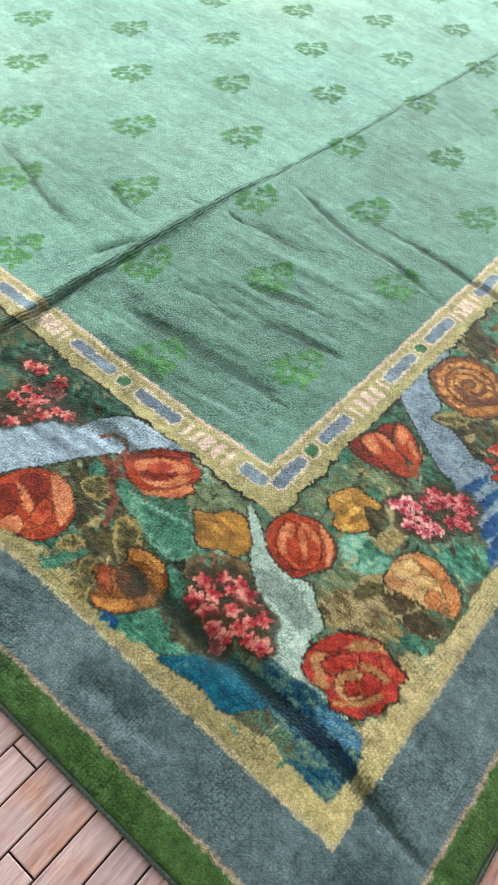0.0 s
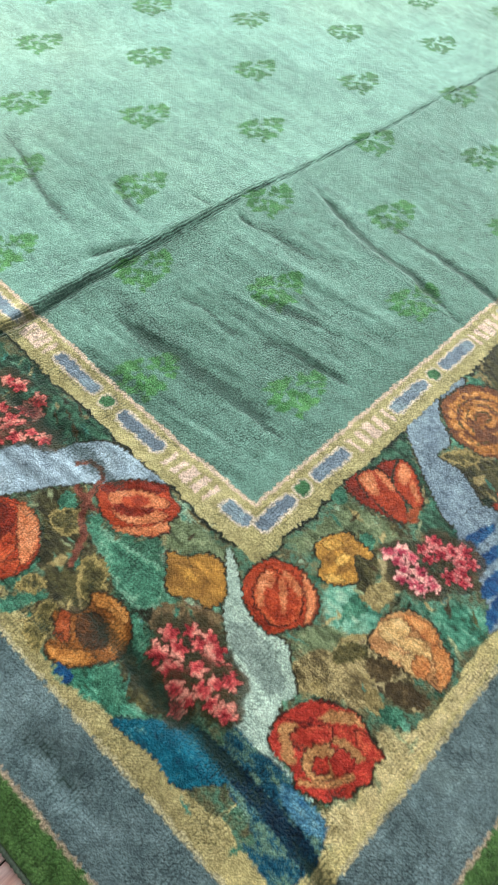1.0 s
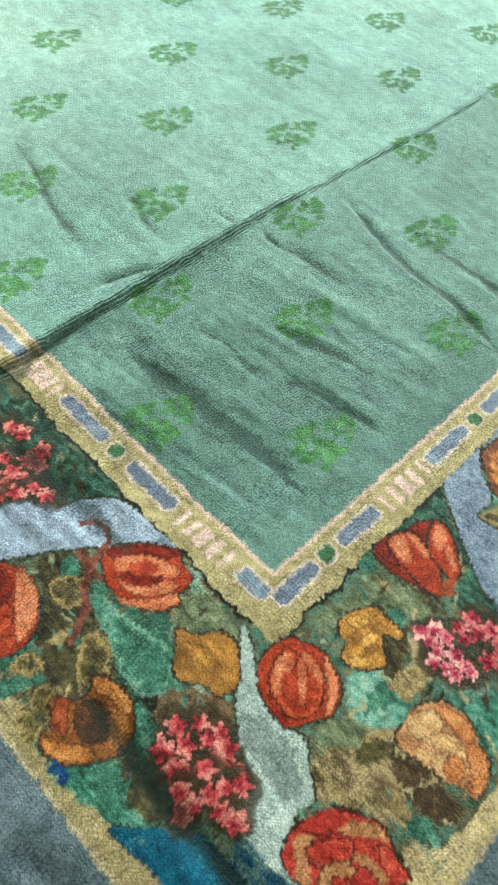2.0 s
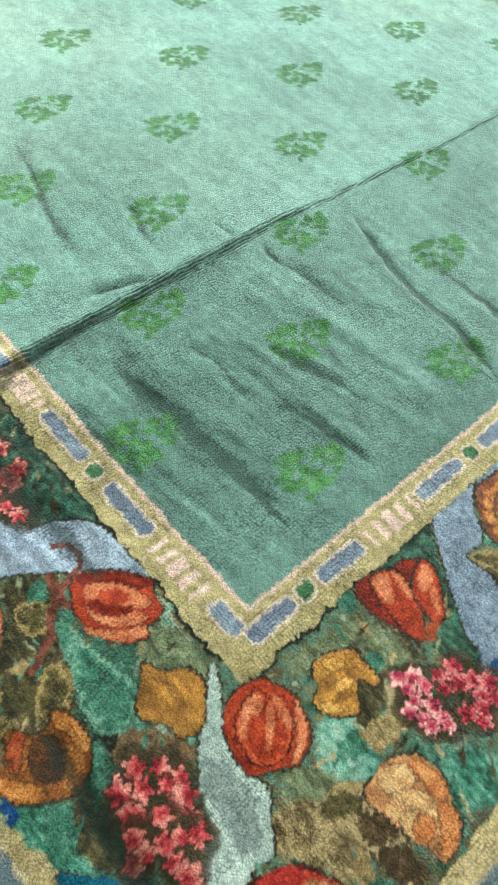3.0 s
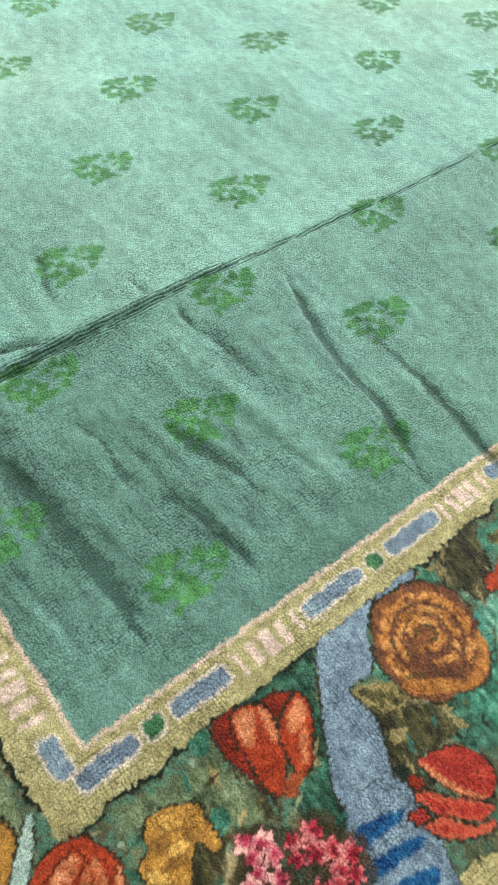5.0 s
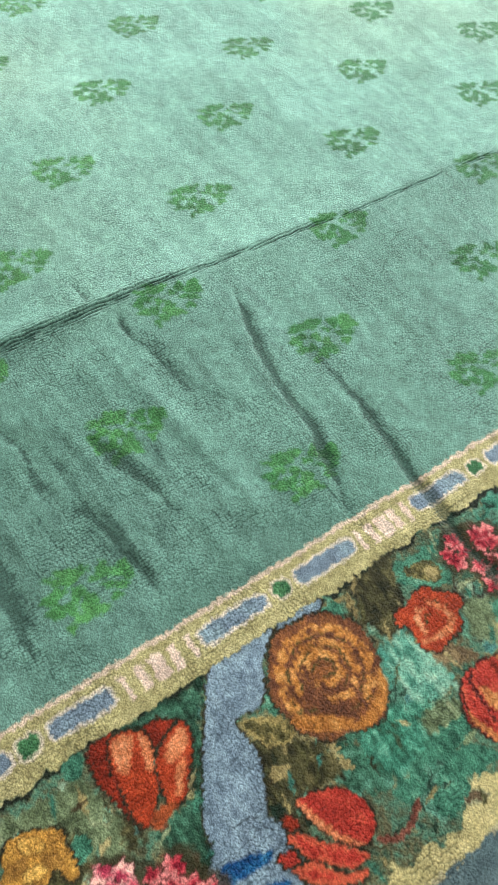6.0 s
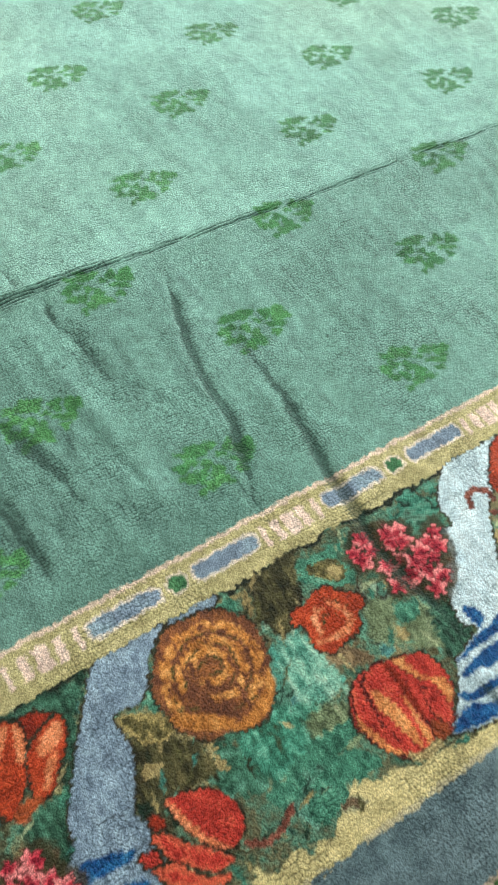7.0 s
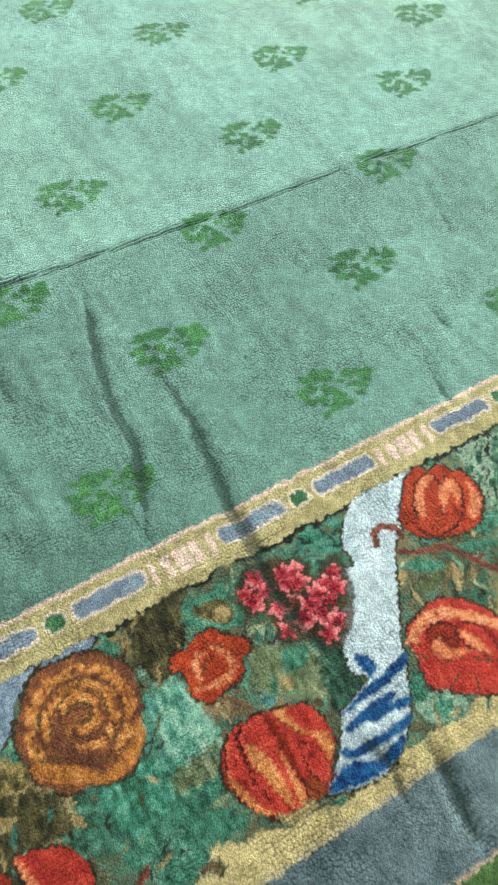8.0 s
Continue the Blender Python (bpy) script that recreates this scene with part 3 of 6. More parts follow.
# dyes, dark to light
OUTLINE = (46, 42, 28)
REDS, DEEP, PALES = ((112, 34, 16), (172, 58, 26), (192, 72, 34), (210, 96, 50)), ((88, 26, 14), (138, 40, 20), (168, 54, 28)), ((202, 98, 54), (230, 138, 88), (242, 172, 126))
SCARLET, APRICOT, ORANGE = ((134, 34, 26), (188, 52, 40), (204, 68, 50), (218, 98, 66)), ((164, 104, 62), (202, 146, 92), (222, 176, 122)), ((196, 104, 54), (226, 146, 80), (238, 178, 112))
CREAM, RUST, STEM = ((186, 138, 84), (222, 184, 124), (236, 208, 158)), ((112, 52, 26), (168, 78, 38), (190, 100, 54)), ((92, 48, 38), (128, 70, 54), (152, 92, 74))
AMBER, AMBER_DK, UMBER, UMBER2 = ((158, 94, 38), (206, 134, 60), (228, 168, 98)), ((84, 56, 26), (142, 86, 36), (178, 108, 48)), ((44, 30, 18), (74, 46, 26), (120, 74, 34)), ((84, 50, 36), (122, 74, 50), (150, 92, 50), (176, 112, 56))
GOLD, GOLD_DK, GOLD_LT = ((150, 104, 44), (202, 146, 62), (222, 172, 84)), ((122, 86, 38), (166, 118, 52), (200, 150, 72)), ((196, 144, 64), (226, 178, 92), (236, 200, 122))
CORAL, PINK, CRIMSON = ((150, 34, 42), (200, 66, 72), (222, 106, 100), (236, 156, 138)), ((176, 46, 76), (222, 92, 110), (240, 150, 152), (246, 190, 176)), ((128, 22, 40), (186, 44, 60), (212, 84, 92), (236, 140, 136))
PALE, PALER, SOILED = ((124, 144, 158), (152, 174, 190), (170, 192, 206), (186, 206, 216)), ((150, 172, 180), (180, 202, 206), (200, 218, 220), (212, 226, 224)), ((112, 132, 124), (136, 156, 148), (158, 178, 168))
PALE_DULL = ((96, 114, 128), (120, 140, 156), (140, 162, 176), (160, 182, 194))
MINT = ((132, 154, 144), (160, 184, 172), (184, 206, 192), (198, 216, 202))
LEAFY = ((58, 66, 40), (46, 98, 78), (68, 136, 112), (104, 168, 142), (144, 190, 164))
WATER, WATER2, WATER3, NAVY, BLUES = ((8, 60, 84), (8, 84, 106), (16, 100, 122), (84, 124, 116)), ((10, 50, 74), (24, 84, 108), (96, 128, 110), (120, 146, 128)), ((30, 92, 136), (84, 138, 164), (140, 180, 186)), ((6, 26, 42), (10, 44, 66), (26, 70, 84)), ((14, 44, 92), (20, 70, 122), (36, 100, 146), (84, 138, 160))
TEALS, DK_TEAL, PALE_TEAL = ((36, 76, 60), (58, 112, 90), (80, 140, 114), (122, 168, 142)), ((20, 38, 28), (36, 66, 50), (60, 104, 82), (84, 126, 104)), ((56, 116, 98), (94, 156, 134), (134, 184, 160), (170, 200, 174))
OLIVES, DK_OLIVE, MOSS = ((50, 48, 28), (76, 72, 42), (106, 98, 58), (158, 140, 88)), ((30, 30, 18), (54, 52, 32), (82, 78, 48), (112, 104, 66)), ((52, 52, 26), (72, 70, 36))
SANDS, STRIPED, BROWNS = ((118, 104, 66), (164, 146, 98), (190, 174, 124)), ((70, 62, 40), (116, 102, 68), (178, 160, 114), (110, 96, 64)), ((44, 36, 22), (74, 60, 38), (112, 94, 62))
GREY_GREEN, BROWNISH, CLOTHS = ((70, 82, 56), (98, 112, 80), (122, 138, 102), (150, 158, 122)), ((84, 68, 48), (124, 104, 74), (156, 134, 98)), ((176, 160, 112), (202, 186, 136), (214, 198, 150))

# foliage in loose patches
petal(None, DK_OLIVE, [(-0.287, 0.305), (-0.221, 0.247), (-0.264, 0.19), (-0.341, 0.131), (-0.384, 0.165), (-0.359, 0.225)], 0)
petal(None, DK_OLIVE, [(-0.388, 0.16), (-0.294, 0.131), (-0.318, 0.052), (-0.373, 0.036), (-0.409, 0.091), (-0.417, 0.144)], 0)
petal(None, DK_TEAL, [(-0.213, 0.632), (-0.109, 0.638), (-0.107, 0.485), (-0.096, 0.331), (-0.159, 0.356), (-0.195, 0.425), (-0.181, 0.553)], 0)
petal(None, LEAFY, [(-0.486, 0.01), (-0.425, -0.046), (-0.4, -0.122), (-0.412, -0.188), (-0.464, -0.14), (-0.486, -0.077)], 0)
petal(None, DK_OLIVE, [(-0.384, -0.056), (-0.38, -0.118), (-0.39, -0.196), (-0.44, -0.158), (-0.428, -0.092)], 0)
petal(None, GREY_GREEN, [(-0.158, 0.085), (-0.115, 0.043), (-0.122, -0.042), (-0.147, -0.046), (-0.172, 0.009), (-0.191, 0.047)], 0)
petal(None, BROWNISH, [(-0.28, -0.033), (-0.242, -0.082), (-0.22, -0.122), (-0.256, -0.138), (-0.281, -0.086), (-0.328, -0.055)], 0)
petal(None, CLOTHS, [(-0.174, -0.46), (-0.134, -0.487), (-0.065, -0.507), (-0.01, -0.503), (0.074, -0.519), (0.019, -0.543), (-0.104, -0.534), (-0.24, -0.523), (-0.341, -0.516), (-0.367, -0.471), (-0.318, -0.473), (-0.278, -0.497), (-0.229, -0.491)], 0)
petal(None, GREY_GREEN, [(-0.011, -0.097), (0.085, -0.128), (0.143, -0.138), (0.147, -0.192), (0.162, -0.237), (0.099, -0.258), (0.067, -0.229), (0.095, -0.177), (0.038, -0.14), (-0.013, -0.156)], 0)
petal(None, PALE_TEAL, [(-0.035, -0.217), (0.028, -0.26), (0.022, -0.305), (-0.019, -0.337), (-0.072, -0.315), (-0.086, -0.261)], 0)
petal(None, DK_OLIVE, [(0.104, -0.184), (0.174, -0.199), (0.187, -0.26), (0.108, -0.251), (0.022, -0.291), (0.008, -0.249)], 0)
petal(None, LEAFY, [(0.082, -0.39), (0.154, -0.442), (0.133, -0.493), (0.065, -0.477), (0.047, -0.44)], 0)
petal(None, DK_TEAL, [(0.307, -0.285), (0.289, -0.352), (0.26, -0.358), (0.229, -0.298), (0.254, -0.238)], 0)
petal(None, GREY_GREEN, [(-0.137, -0.24), (-0.086, -0.275), (-0.075, -0.318), (-0.134, -0.303), (-0.169, -0.269)], 0)
petal(None, STRIPED, [(-0.173, -0.272), (-0.094, -0.346), (-0.109, -0.396), (-0.172, -0.41), (-0.186, -0.36), (-0.22, -0.315)], 0)
petal(None, DK_TEAL, [(0.211, -0.084), (0.276, -0.093), (0.338, -0.11), (0.38, -0.109), (0.33, -0.193), (0.285, -0.261), (0.315, -0.184), (0.266, -0.113)], 0)
petal(None, GREY_GREEN, [(0.133, -0.138), (0.166, -0.187), (0.166, -0.249), (0.143, -0.261), (0.109, -0.239), (0.103, -0.21)], 0)
petal(None, DK_TEAL, [(0.235, -0.239), (0.285, -0.252), (0.26, -0.317), (0.237, -0.345), (0.204, -0.282)], 0)
petal(None, DK_OLIVE, [(0.41, -0.232), (0.465, -0.256), (0.51, -0.304), (0.509, -0.353), (0.451, -0.346), (0.376, -0.318), (0.394, -0.272)], 0)
petal(None, DK_OLIVE, [(0.716, -0.101), (0.792, -0.101), (0.774, -0.161), (0.722, -0.215), (0.686, -0.205), (0.694, -0.15)], 0)
petal(None, PALE_TEAL, [(0.694, -0.228), (0.74, -0.24), (0.748, -0.295), (0.742, -0.341), (0.685, -0.345), (0.653, -0.309)], 0)
petal(None, PALE_TEAL, [(0.576, -0.32), (0.613, -0.332), (0.626, -0.376), (0.621, -0.413), (0.58, -0.407), (0.564, -0.368)], 0)
petal(None, LEAFY, [(0.558, -0.313), (0.653, -0.309), (0.706, -0.363), (0.694, -0.408), (0.591, -0.423), (0.555, -0.382)], 0)
petal(None, GREY_GREEN, [(0.674, -0.343), (0.734, -0.359), (0.716, -0.411), (0.689, -0.415), (0.652, -0.372)], 0)
petal(None, GREY_GREEN, [(0.86, -0.25), (0.919, -0.26), (0.949, -0.303), (0.941, -0.372), (0.9, -0.358), (0.857, -0.332), (0.829, -0.304)], 0)
petal(None, DK_TEAL, [(0.958, -0.309), (1.009, -0.314), (0.991, -0.378), (0.938, -0.405), (0.933, -0.366)], 0)
petal(None, BROWNISH, [(0.744, -0.275), (0.788, -0.291), (0.81, -0.327), (0.767, -0.318), (0.736, -0.293)], 0)
# slivers of leaf and blade strewn through the foliage
for _ in range(1100):
    x, y = leafy.uniform(-0.5, 1.6), leafy.uniform(-0.53, 0.75)
    if floral_space(x, y, 0.01):
        c = leafy.choice(((150, 160, 122), (98, 146, 120), (146, 130, 86), (42, 48, 30), (36, 60, 44), (172, 156, 110), (66, 54, 34), (58, 112, 92), (84, 82, 48), (60, 122, 108)))
        leaf(x, y, leafy.uniform(0.018, 0.05), leafy.uniform(0.004, 0.010), leafy.gauss(1.0, 0.7), c, c)
# leaves and dark foliage of the short-side border
k = add_part("leaf", "", floral)
petal(k, TEALS, [(-0.279, 0.266), (-0.251, 0.276), (-0.251, 0.249), (-0.273, 0.23), (-0.303, 0.228), (-0.296, 0.252)], 0.002, 0)
k = add_part("leaf", "", floral)
petal(k, TEALS, [(-0.272, 0.181), (-0.25, 0.184), (-0.249, 0.135), (-0.238, 0.075), (-0.234, 0.023), (-0.256, -0.012), (-0.299, -0.026), (-0.322, 0.01), (-0.313, 0.065), (-0.296, 0.113), (-0.291, 0.147)], 0.002, 0.5)
k = add_part("leaf", "", floral)
petal(k, TEALS, [(-0.235, 0.182), (-0.247, 0.203), (-0.27, 0.196), (-0.287, 0.154), (-0.281, 0.128), (-0.258, 0.164)], 0.002, 0)
k = add_part("leaf", "", floral)
petal(k, TEALS, [(-0.344, -0.011), (-0.325, -0.023), (-0.349, -0.075), (-0.379, -0.103), (-0.376, -0.064)], 0.002, 0)
k = add_part("leaf", "", floral)
petal(k, TEALS, [(-0.478, 0.171), (-0.444, 0.163), (-0.412, 0.127), (-0.437, 0.123), (-0.478, 0.14), (-0.498, 0.161)], 0.002, 0)
k = add_part("leaf", "", floral)
petal(k, TEALS, [(-0.422, 0.204), (-0.389, 0.195), (-0.415, 0.179), (-0.447, 0.183), (-0.468, 0.212)], 0.002, 0)
k = add_part("leaf", "", floral)
petal(k, TEALS, [(-0.44, -0.031), (-0.419, -0.069), (-0.437, -0.114), (-0.463, -0.11), (-0.464, -0.069)], 0.002, 0)
k = add_part("leaf", "", floral)
petal(k, OLIVES, [(-0.295, 0.262), (-0.262, 0.229), (-0.27, 0.196), (-0.306, 0.192), (-0.324, 0.23)], 0.002, 0.9)
k = add_part("leaf", "", floral)
petal(k, OLIVES, [(-0.448, 0.182), (-0.414, 0.181), (-0.4, 0.145), (-0.422, 0.14), (-0.447, 0.159)], 0.002, 0.9)
k = add_part("leaf", "", floral)
petal(k, OLIVES, [(-0.341, 0.131), (-0.303, 0.13), (-0.311, 0.082), (-0.36, 0.049), (-0.375, 0.088)], 0.002, 0.8)
k = add_part("leaf", "", floral)
petal(k, OLIVES, [(-0.477, 0.11), (-0.427, 0.118), (-0.421, 0.086), (-0.457, 0.063), (-0.489, 0.051), (-0.493, 0.084)], 0.002, 0.6)
k = add_part("leaf", "", floral)
petal(k, SANDS, [(-0.373, 0.173), (-0.348, 0.172), (-0.341, 0.16), (-0.364, 0.154)], 0.002, 0)
k = add_part("leaf", "", floral)
petal(k, BLUES, [(-0.485, 0.014), (-0.47, 0.004), (-0.478, -0.023), (-0.493, -0.02)], 0.002, 0)
# foliage round the corner and the cream ground left bare there
k = add_part("leaf", "", floral)
petal(k, TEALS, [(0.144, -0.089), (0.164, -0.098), (0.149, -0.118), (0.131, -0.111)], 0.002, 0)
k = add_part("leaf", "", floral)
petal(k, TEALS, [(0.108, -0.188), (0.119, -0.214), (0.105, -0.233), (0.091, -0.22)], 0.002, 0)
k = add_part("leaf", "", floral)
petal(k, TEALS, [(-0.048, -0.269), (-0.001, -0.27), (-0.002, -0.297), (-0.048, -0.296)], 0.002, 0)
k = add_part("leaf", "", floral)
petal(k, STRIPED, [(-0.187, -0.272), (-0.162, -0.289), (-0.151, -0.331), (-0.143, -0.364), (-0.173, -0.374), (-0.203, -0.338), (-0.217, -0.306)], 0.002, 0)
k = add_part("leaf", "", floral)
petal(k, SANDS, [(-0.117, -0.308), (-0.084, -0.306), (-0.053, -0.326), (-0.05, -0.342), (-0.073, -0.329), (-0.103, -0.315)], 0.002, 0)
k = add_part("leaf", "", floral)
petal(k, OLIVES, [(-0.128, -0.311), (-0.097, -0.311), (-0.072, -0.335), (-0.078, -0.356), (-0.107, -0.344), (-0.133, -0.328)], 0.002, 0)
k = add_part("leaf", "", floral)
petal(k, SANDS, [(0.007, -0.277), (0.051, -0.282), (0.071, -0.307), (0.041, -0.323), (0.005, -0.318), (-0.002, -0.297)], 0.002, 0)
k = add_part("leaf", "", floral)
petal(k, BROWNS, [(-0.096, -0.36), (-0.057, -0.379), (-0.045, -0.408), (-0.075, -0.419), (-0.104, -0.404), (-0.107, -0.382)], 0.002, 0)
k = add_part("leaf", "", floral)
petal(k, BROWNS, [(-0.095, -0.409), (-0.073, -0.441), (-0.061, -0.492), (-0.078, -0.493), (-0.103, -0.464), (-0.111, -0.434)], 0.002, 0)
k = add_part("leaf", "", floral)
petal(k, SANDS, [(-0.125, -0.391), (-0.12, -0.411), (-0.141, -0.439), (-0.157, -0.42)], 0.002, 0)
k = add_part("leaf", "", floral)
petal(k, TEALS, [(-0.139, -0.438), (-0.117, -0.45), (-0.119, -0.472), (-0.142, -0.47), (-0.148, -0.451)], 0.002, 0)
k = add_part("leaf", "", floral)
petal(k, SANDS, [(-0.196, -0.313), (-0.179, -0.323), (-0.186, -0.348), (-0.203, -0.338)], 0.002, 0)
# foliage of the long-side border
k = add_part("leaf", "", floral)
petal(k, TEALS, [(0.577, -0.397), (0.655, -0.384), (0.712, -0.386), (0.723, -0.405), (0.676, -0.417), (0.607, -0.416)], 0.002, 0)
k = add_part("leaf", "", floral)
petal(k, TEALS, [(0.605, -0.434), (0.683, -0.422), (0.726, -0.46), (0.695, -0.466), (0.643, -0.458)], 0.002, 0)
k = add_part("leaf", "", floral)
petal(k, TEALS, [(0.59, -0.453), (0.649, -0.45), (0.656, -0.473), (0.619, -0.488), (0.591, -0.482)], 0.002, 0)
k = add_part("leaf", "", floral)
petal(k, TEALS, [(0.546, -0.41), (0.593, -0.405), (0.611, -0.426), (0.564, -0.445), (0.549, -0.435)], 0.002, 0)
k = add_part("leaf", "", floral)
petal(k, TEALS, [(0.63, -0.111), (0.656, -0.108), (0.664, -0.132), (0.649, -0.145), (0.625, -0.127)], 0.002, 0)
k = add_part("leaf", "", floral)
petal(k, TEALS, [(0.791, -0.12), (0.854, -0.124), (0.884, -0.155), (0.868, -0.192), (0.818, -0.187), (0.784, -0.148)], 0.002, 0)
k = add_part("leaf", "", floral)
petal(k, OLIVES, [(0.806, -0.135), (0.843, -0.138), (0.867, -0.159), (0.861, -0.181), (0.827, -0.177), (0.805, -0.154)], 0.002, 0)
k = add_part("leaf", "", floral)
petal(k, SANDS, [(0.838, -0.154), (0.858, -0.157), (0.86, -0.174), (0.839, -0.174)], 0.002, 0)
k = add_part("leaf", "", floral)
petal(k, TEALS, [(1.015, -0.165), (1.079, -0.175), (1.085, -0.192), (1.045, -0.197), (1.012, -0.184)], 0.002, 0)
k = add_part("leaf", "", floral)
petal(k, TEALS, [(0.896, -0.271), (0.937, -0.271), (0.928, -0.303), (0.896, -0.302)], 0.002, 0)
k = add_part("leaf", "", floral)
petal(k, SANDS, [(0.875, -0.296), (0.885, -0.307), (0.882, -0.333), (0.871, -0.323)], 0.002, 0)
k = add_part("leaf", "", floral)
petal(k, OLIVES, [(0.397, -0.192), (0.421, -0.196), (0.443, -0.203), (0.461, -0.222), (0.473, -0.246), (0.458, -0.262), (0.433, -0.256), (0.408, -0.227)], 0.002, 0.8)
k = add_part("leaf", "", floral)
petal(k, SANDS, [(0.503, -0.289), (0.513, -0.306), (0.512, -0.333), (0.511, -0.351), (0.496, -0.34), (0.496, -0.316)], 0.002, 0)
k = add_part("leaf", "", floral)
petal(k, SANDS, [(0.403, -0.275), (0.429, -0.289), (0.416, -0.302), (0.399, -0.291)], 0.002, 0)
k = add_part("leaf", "", floral)
petal(k, TEALS, [(0.447, -0.177), (0.468, -0.179), (0.474, -0.215), (0.45, -0.21)], 0.002, 0)
k = add_part("leaf", "", floral)
petal(k, TEALS, [(0.274, -0.245), (0.289, -0.244), (0.287, -0.262), (0.27, -0.262)], 0.002, 0)
k = add_part("leaf", "", floral)
petal(k, TEALS, [(1.18, -0.24), (1.217, -0.258), (1.233, -0.287), (1.2, -0.281), (1.176, -0.259)], 0.002, 0)
k = add_part("leaf", "", floral)
petal(k, SANDS, [(1.245, -0.288), (1.252, -0.304), (1.238, -0.332), (1.226, -0.332)], 0.002, 0)
k = add_part("leaf", "", floral)
petal(k, SANDS, [(1.154, -0.25), (1.163, -0.26), (1.147, -0.276), (1.142, -0.267)], 0.002, 0)
k = add_part("leaf", "", floral)
petal(k, TEALS, [(1.269, -0.258), (1.321, -0.274), (1.347, -0.295), (1.307, -0.292), (1.271, -0.271)], 0.002, 0)
k = add_part("leaf", "", floral)
petal(k, TEALS, [(1.06, -0.411), (1.079, -0.417), (1.075, -0.445), (1.055, -0.449), (1.046, -0.434)], 0.002, 0)
k = add_part("leaf", "", floral)
petal(k, TEALS, [(1.081, -0.459), (1.101, -0.471), (1.082, -0.495), (1.061, -0.493)], 0.002, 0)
k = add_part("leaf", "", floral)
petal(k, TEALS, [(1.321, -0.242), (1.377, -0.24), (1.389, -0.273), (1.328, -0.265)], 0.002, 0)
# ribbons
k = add_part("ribbon", "pale blue woven ribbon", floral)
petal(k, PALE, [(-0.332, 0.483), (-0.274, 0.443), (-0.223, 0.412), (-0.208, 0.374), (-0.159, 0.356), (-0.109, 0.309), (-0.098, 0.259), (-0.098, 0.207), (-0.093, 0.154), (-0.123, 0.183), (-0.153, 0.221), (-0.187, 0.246), (-0.23, 0.281), (-0.288, 0.321), (-0.349, 0.355), (-0.387, 0.38), (-0.447, 0.411), (-0.548, 0.453), (-0.606, 0.549), (-0.481, 0.546), (-0.395, 0.515)], 0.0045, 0, OUTLINE)
k = add_part("stem", "brick red curling stem", floral)
vein(k, STEM, [(-0.195, 0.317), (-0.17, 0.303), (-0.166, 0.278), (-0.177, 0.256), (-0.197, 0.249)], 0.013)
vein(k, STEM, [(-0.192, 0.251), (-0.229, 0.238), (-0.268, 0.214), (-0.29, 0.176), (-0.346, 0.145)], 0.014)
vein(k, STEM, [(-0.232, 0.273), (-0.24, 0.215), (-0.225, 0.18)], 0.012)
k = add_part("ribbon", "mint blue corner ribbon, soiled in the middle", floral)
petal(k, MINT, [(-0.112, -0.033), (-0.121, -0.063), (-0.156, -0.114), (-0.181, -0.163), (-0.177, -0.203), (-0.173, -0.242), (-0.195, -0.272), (-0.225, -0.311), (-0.253, -0.304), (-0.28, -0.315), (-0.318, -0.336), (-0.329, -0.37), (-0.326, -0.418), (-0.331, -0.444), (-0.346, -0.433), (-0.345, -0.382), (-0.342, -0.303), (-0.337, -0.253), (-0.305, -0.223), (-0.29, -0.18), (-0.247, -0.166), (-0.216, -0.126), (-0.176, -0.093)], 0.0045, 0, OUTLINE)
petal(k, SOILED, [(-0.218, -0.142), (-0.192, -0.172), (-0.204, -0.245), (-0.231, -0.293), (-0.259, -0.279), (-0.253, -0.22), (-0.243, -0.17)], 0, 0)
petal(k, SOILED, [(-0.322, -0.22), (-0.309, -0.251), (-0.332, -0.282), (-0.337, -0.253)], 0, 0)
k = add_part("water_motif", "deep blue woven water", floral)
petal(k, WATER, [(-0.478, -0.125), (-0.44, -0.158), (-0.391, -0.21), (-0.38, -0.261), (-0.395, -0.306), (-0.406, -0.33), (-0.449, -0.299), (-0.473, -0.268), (-0.468, -0.211), (-0.476, -0.165)], 0.0022, 0)
petal(k, WATER2, [(-0.343, -0.271), (-0.34, -0.327), (-0.334, -0.387), (-0.341, -0.46), (-0.364, -0.49), (-0.392, -0.503), (-0.439, -0.5), (-0.464, -0.498), (-0.467, -0.469), (-0.462, -0.411), (-0.457, -0.393), (-0.442, -0.417), (-0.424, -0.367), (-0.416, -0.333), (-0.38, -0.284)], 0, 0)
petal(k, WATER3, [(-0.353, -0.388), (-0.342, -0.43), (-0.342, -0.473), (-0.363, -0.489), (-0.374, -0.465), (-0.371, -0.42)], 0, 0)
# dark wedge along the crease, its shade put in as navy dye
petal(k, NAVY, [(-0.384, -0.231), (-0.377, -0.265), (-0.377, -0.33), (-0.379, -0.432), (-0.384, -0.498), (-0.417, -0.496), (-0.411, -0.424), (-0.409, -0.355), (-0.396, -0.281)], 0, 0)
k = add_part("ribbon", "pale blue ribbon running into dark blue waves", floral)
petal(k, PALE_DULL, [(0.547, -0.088), (0.588, -0.084), (0.635, -0.098), (0.619, -0.109), (0.583, -0.101), (0.55, -0.102)], 0.0045, 0, OUTLINE)
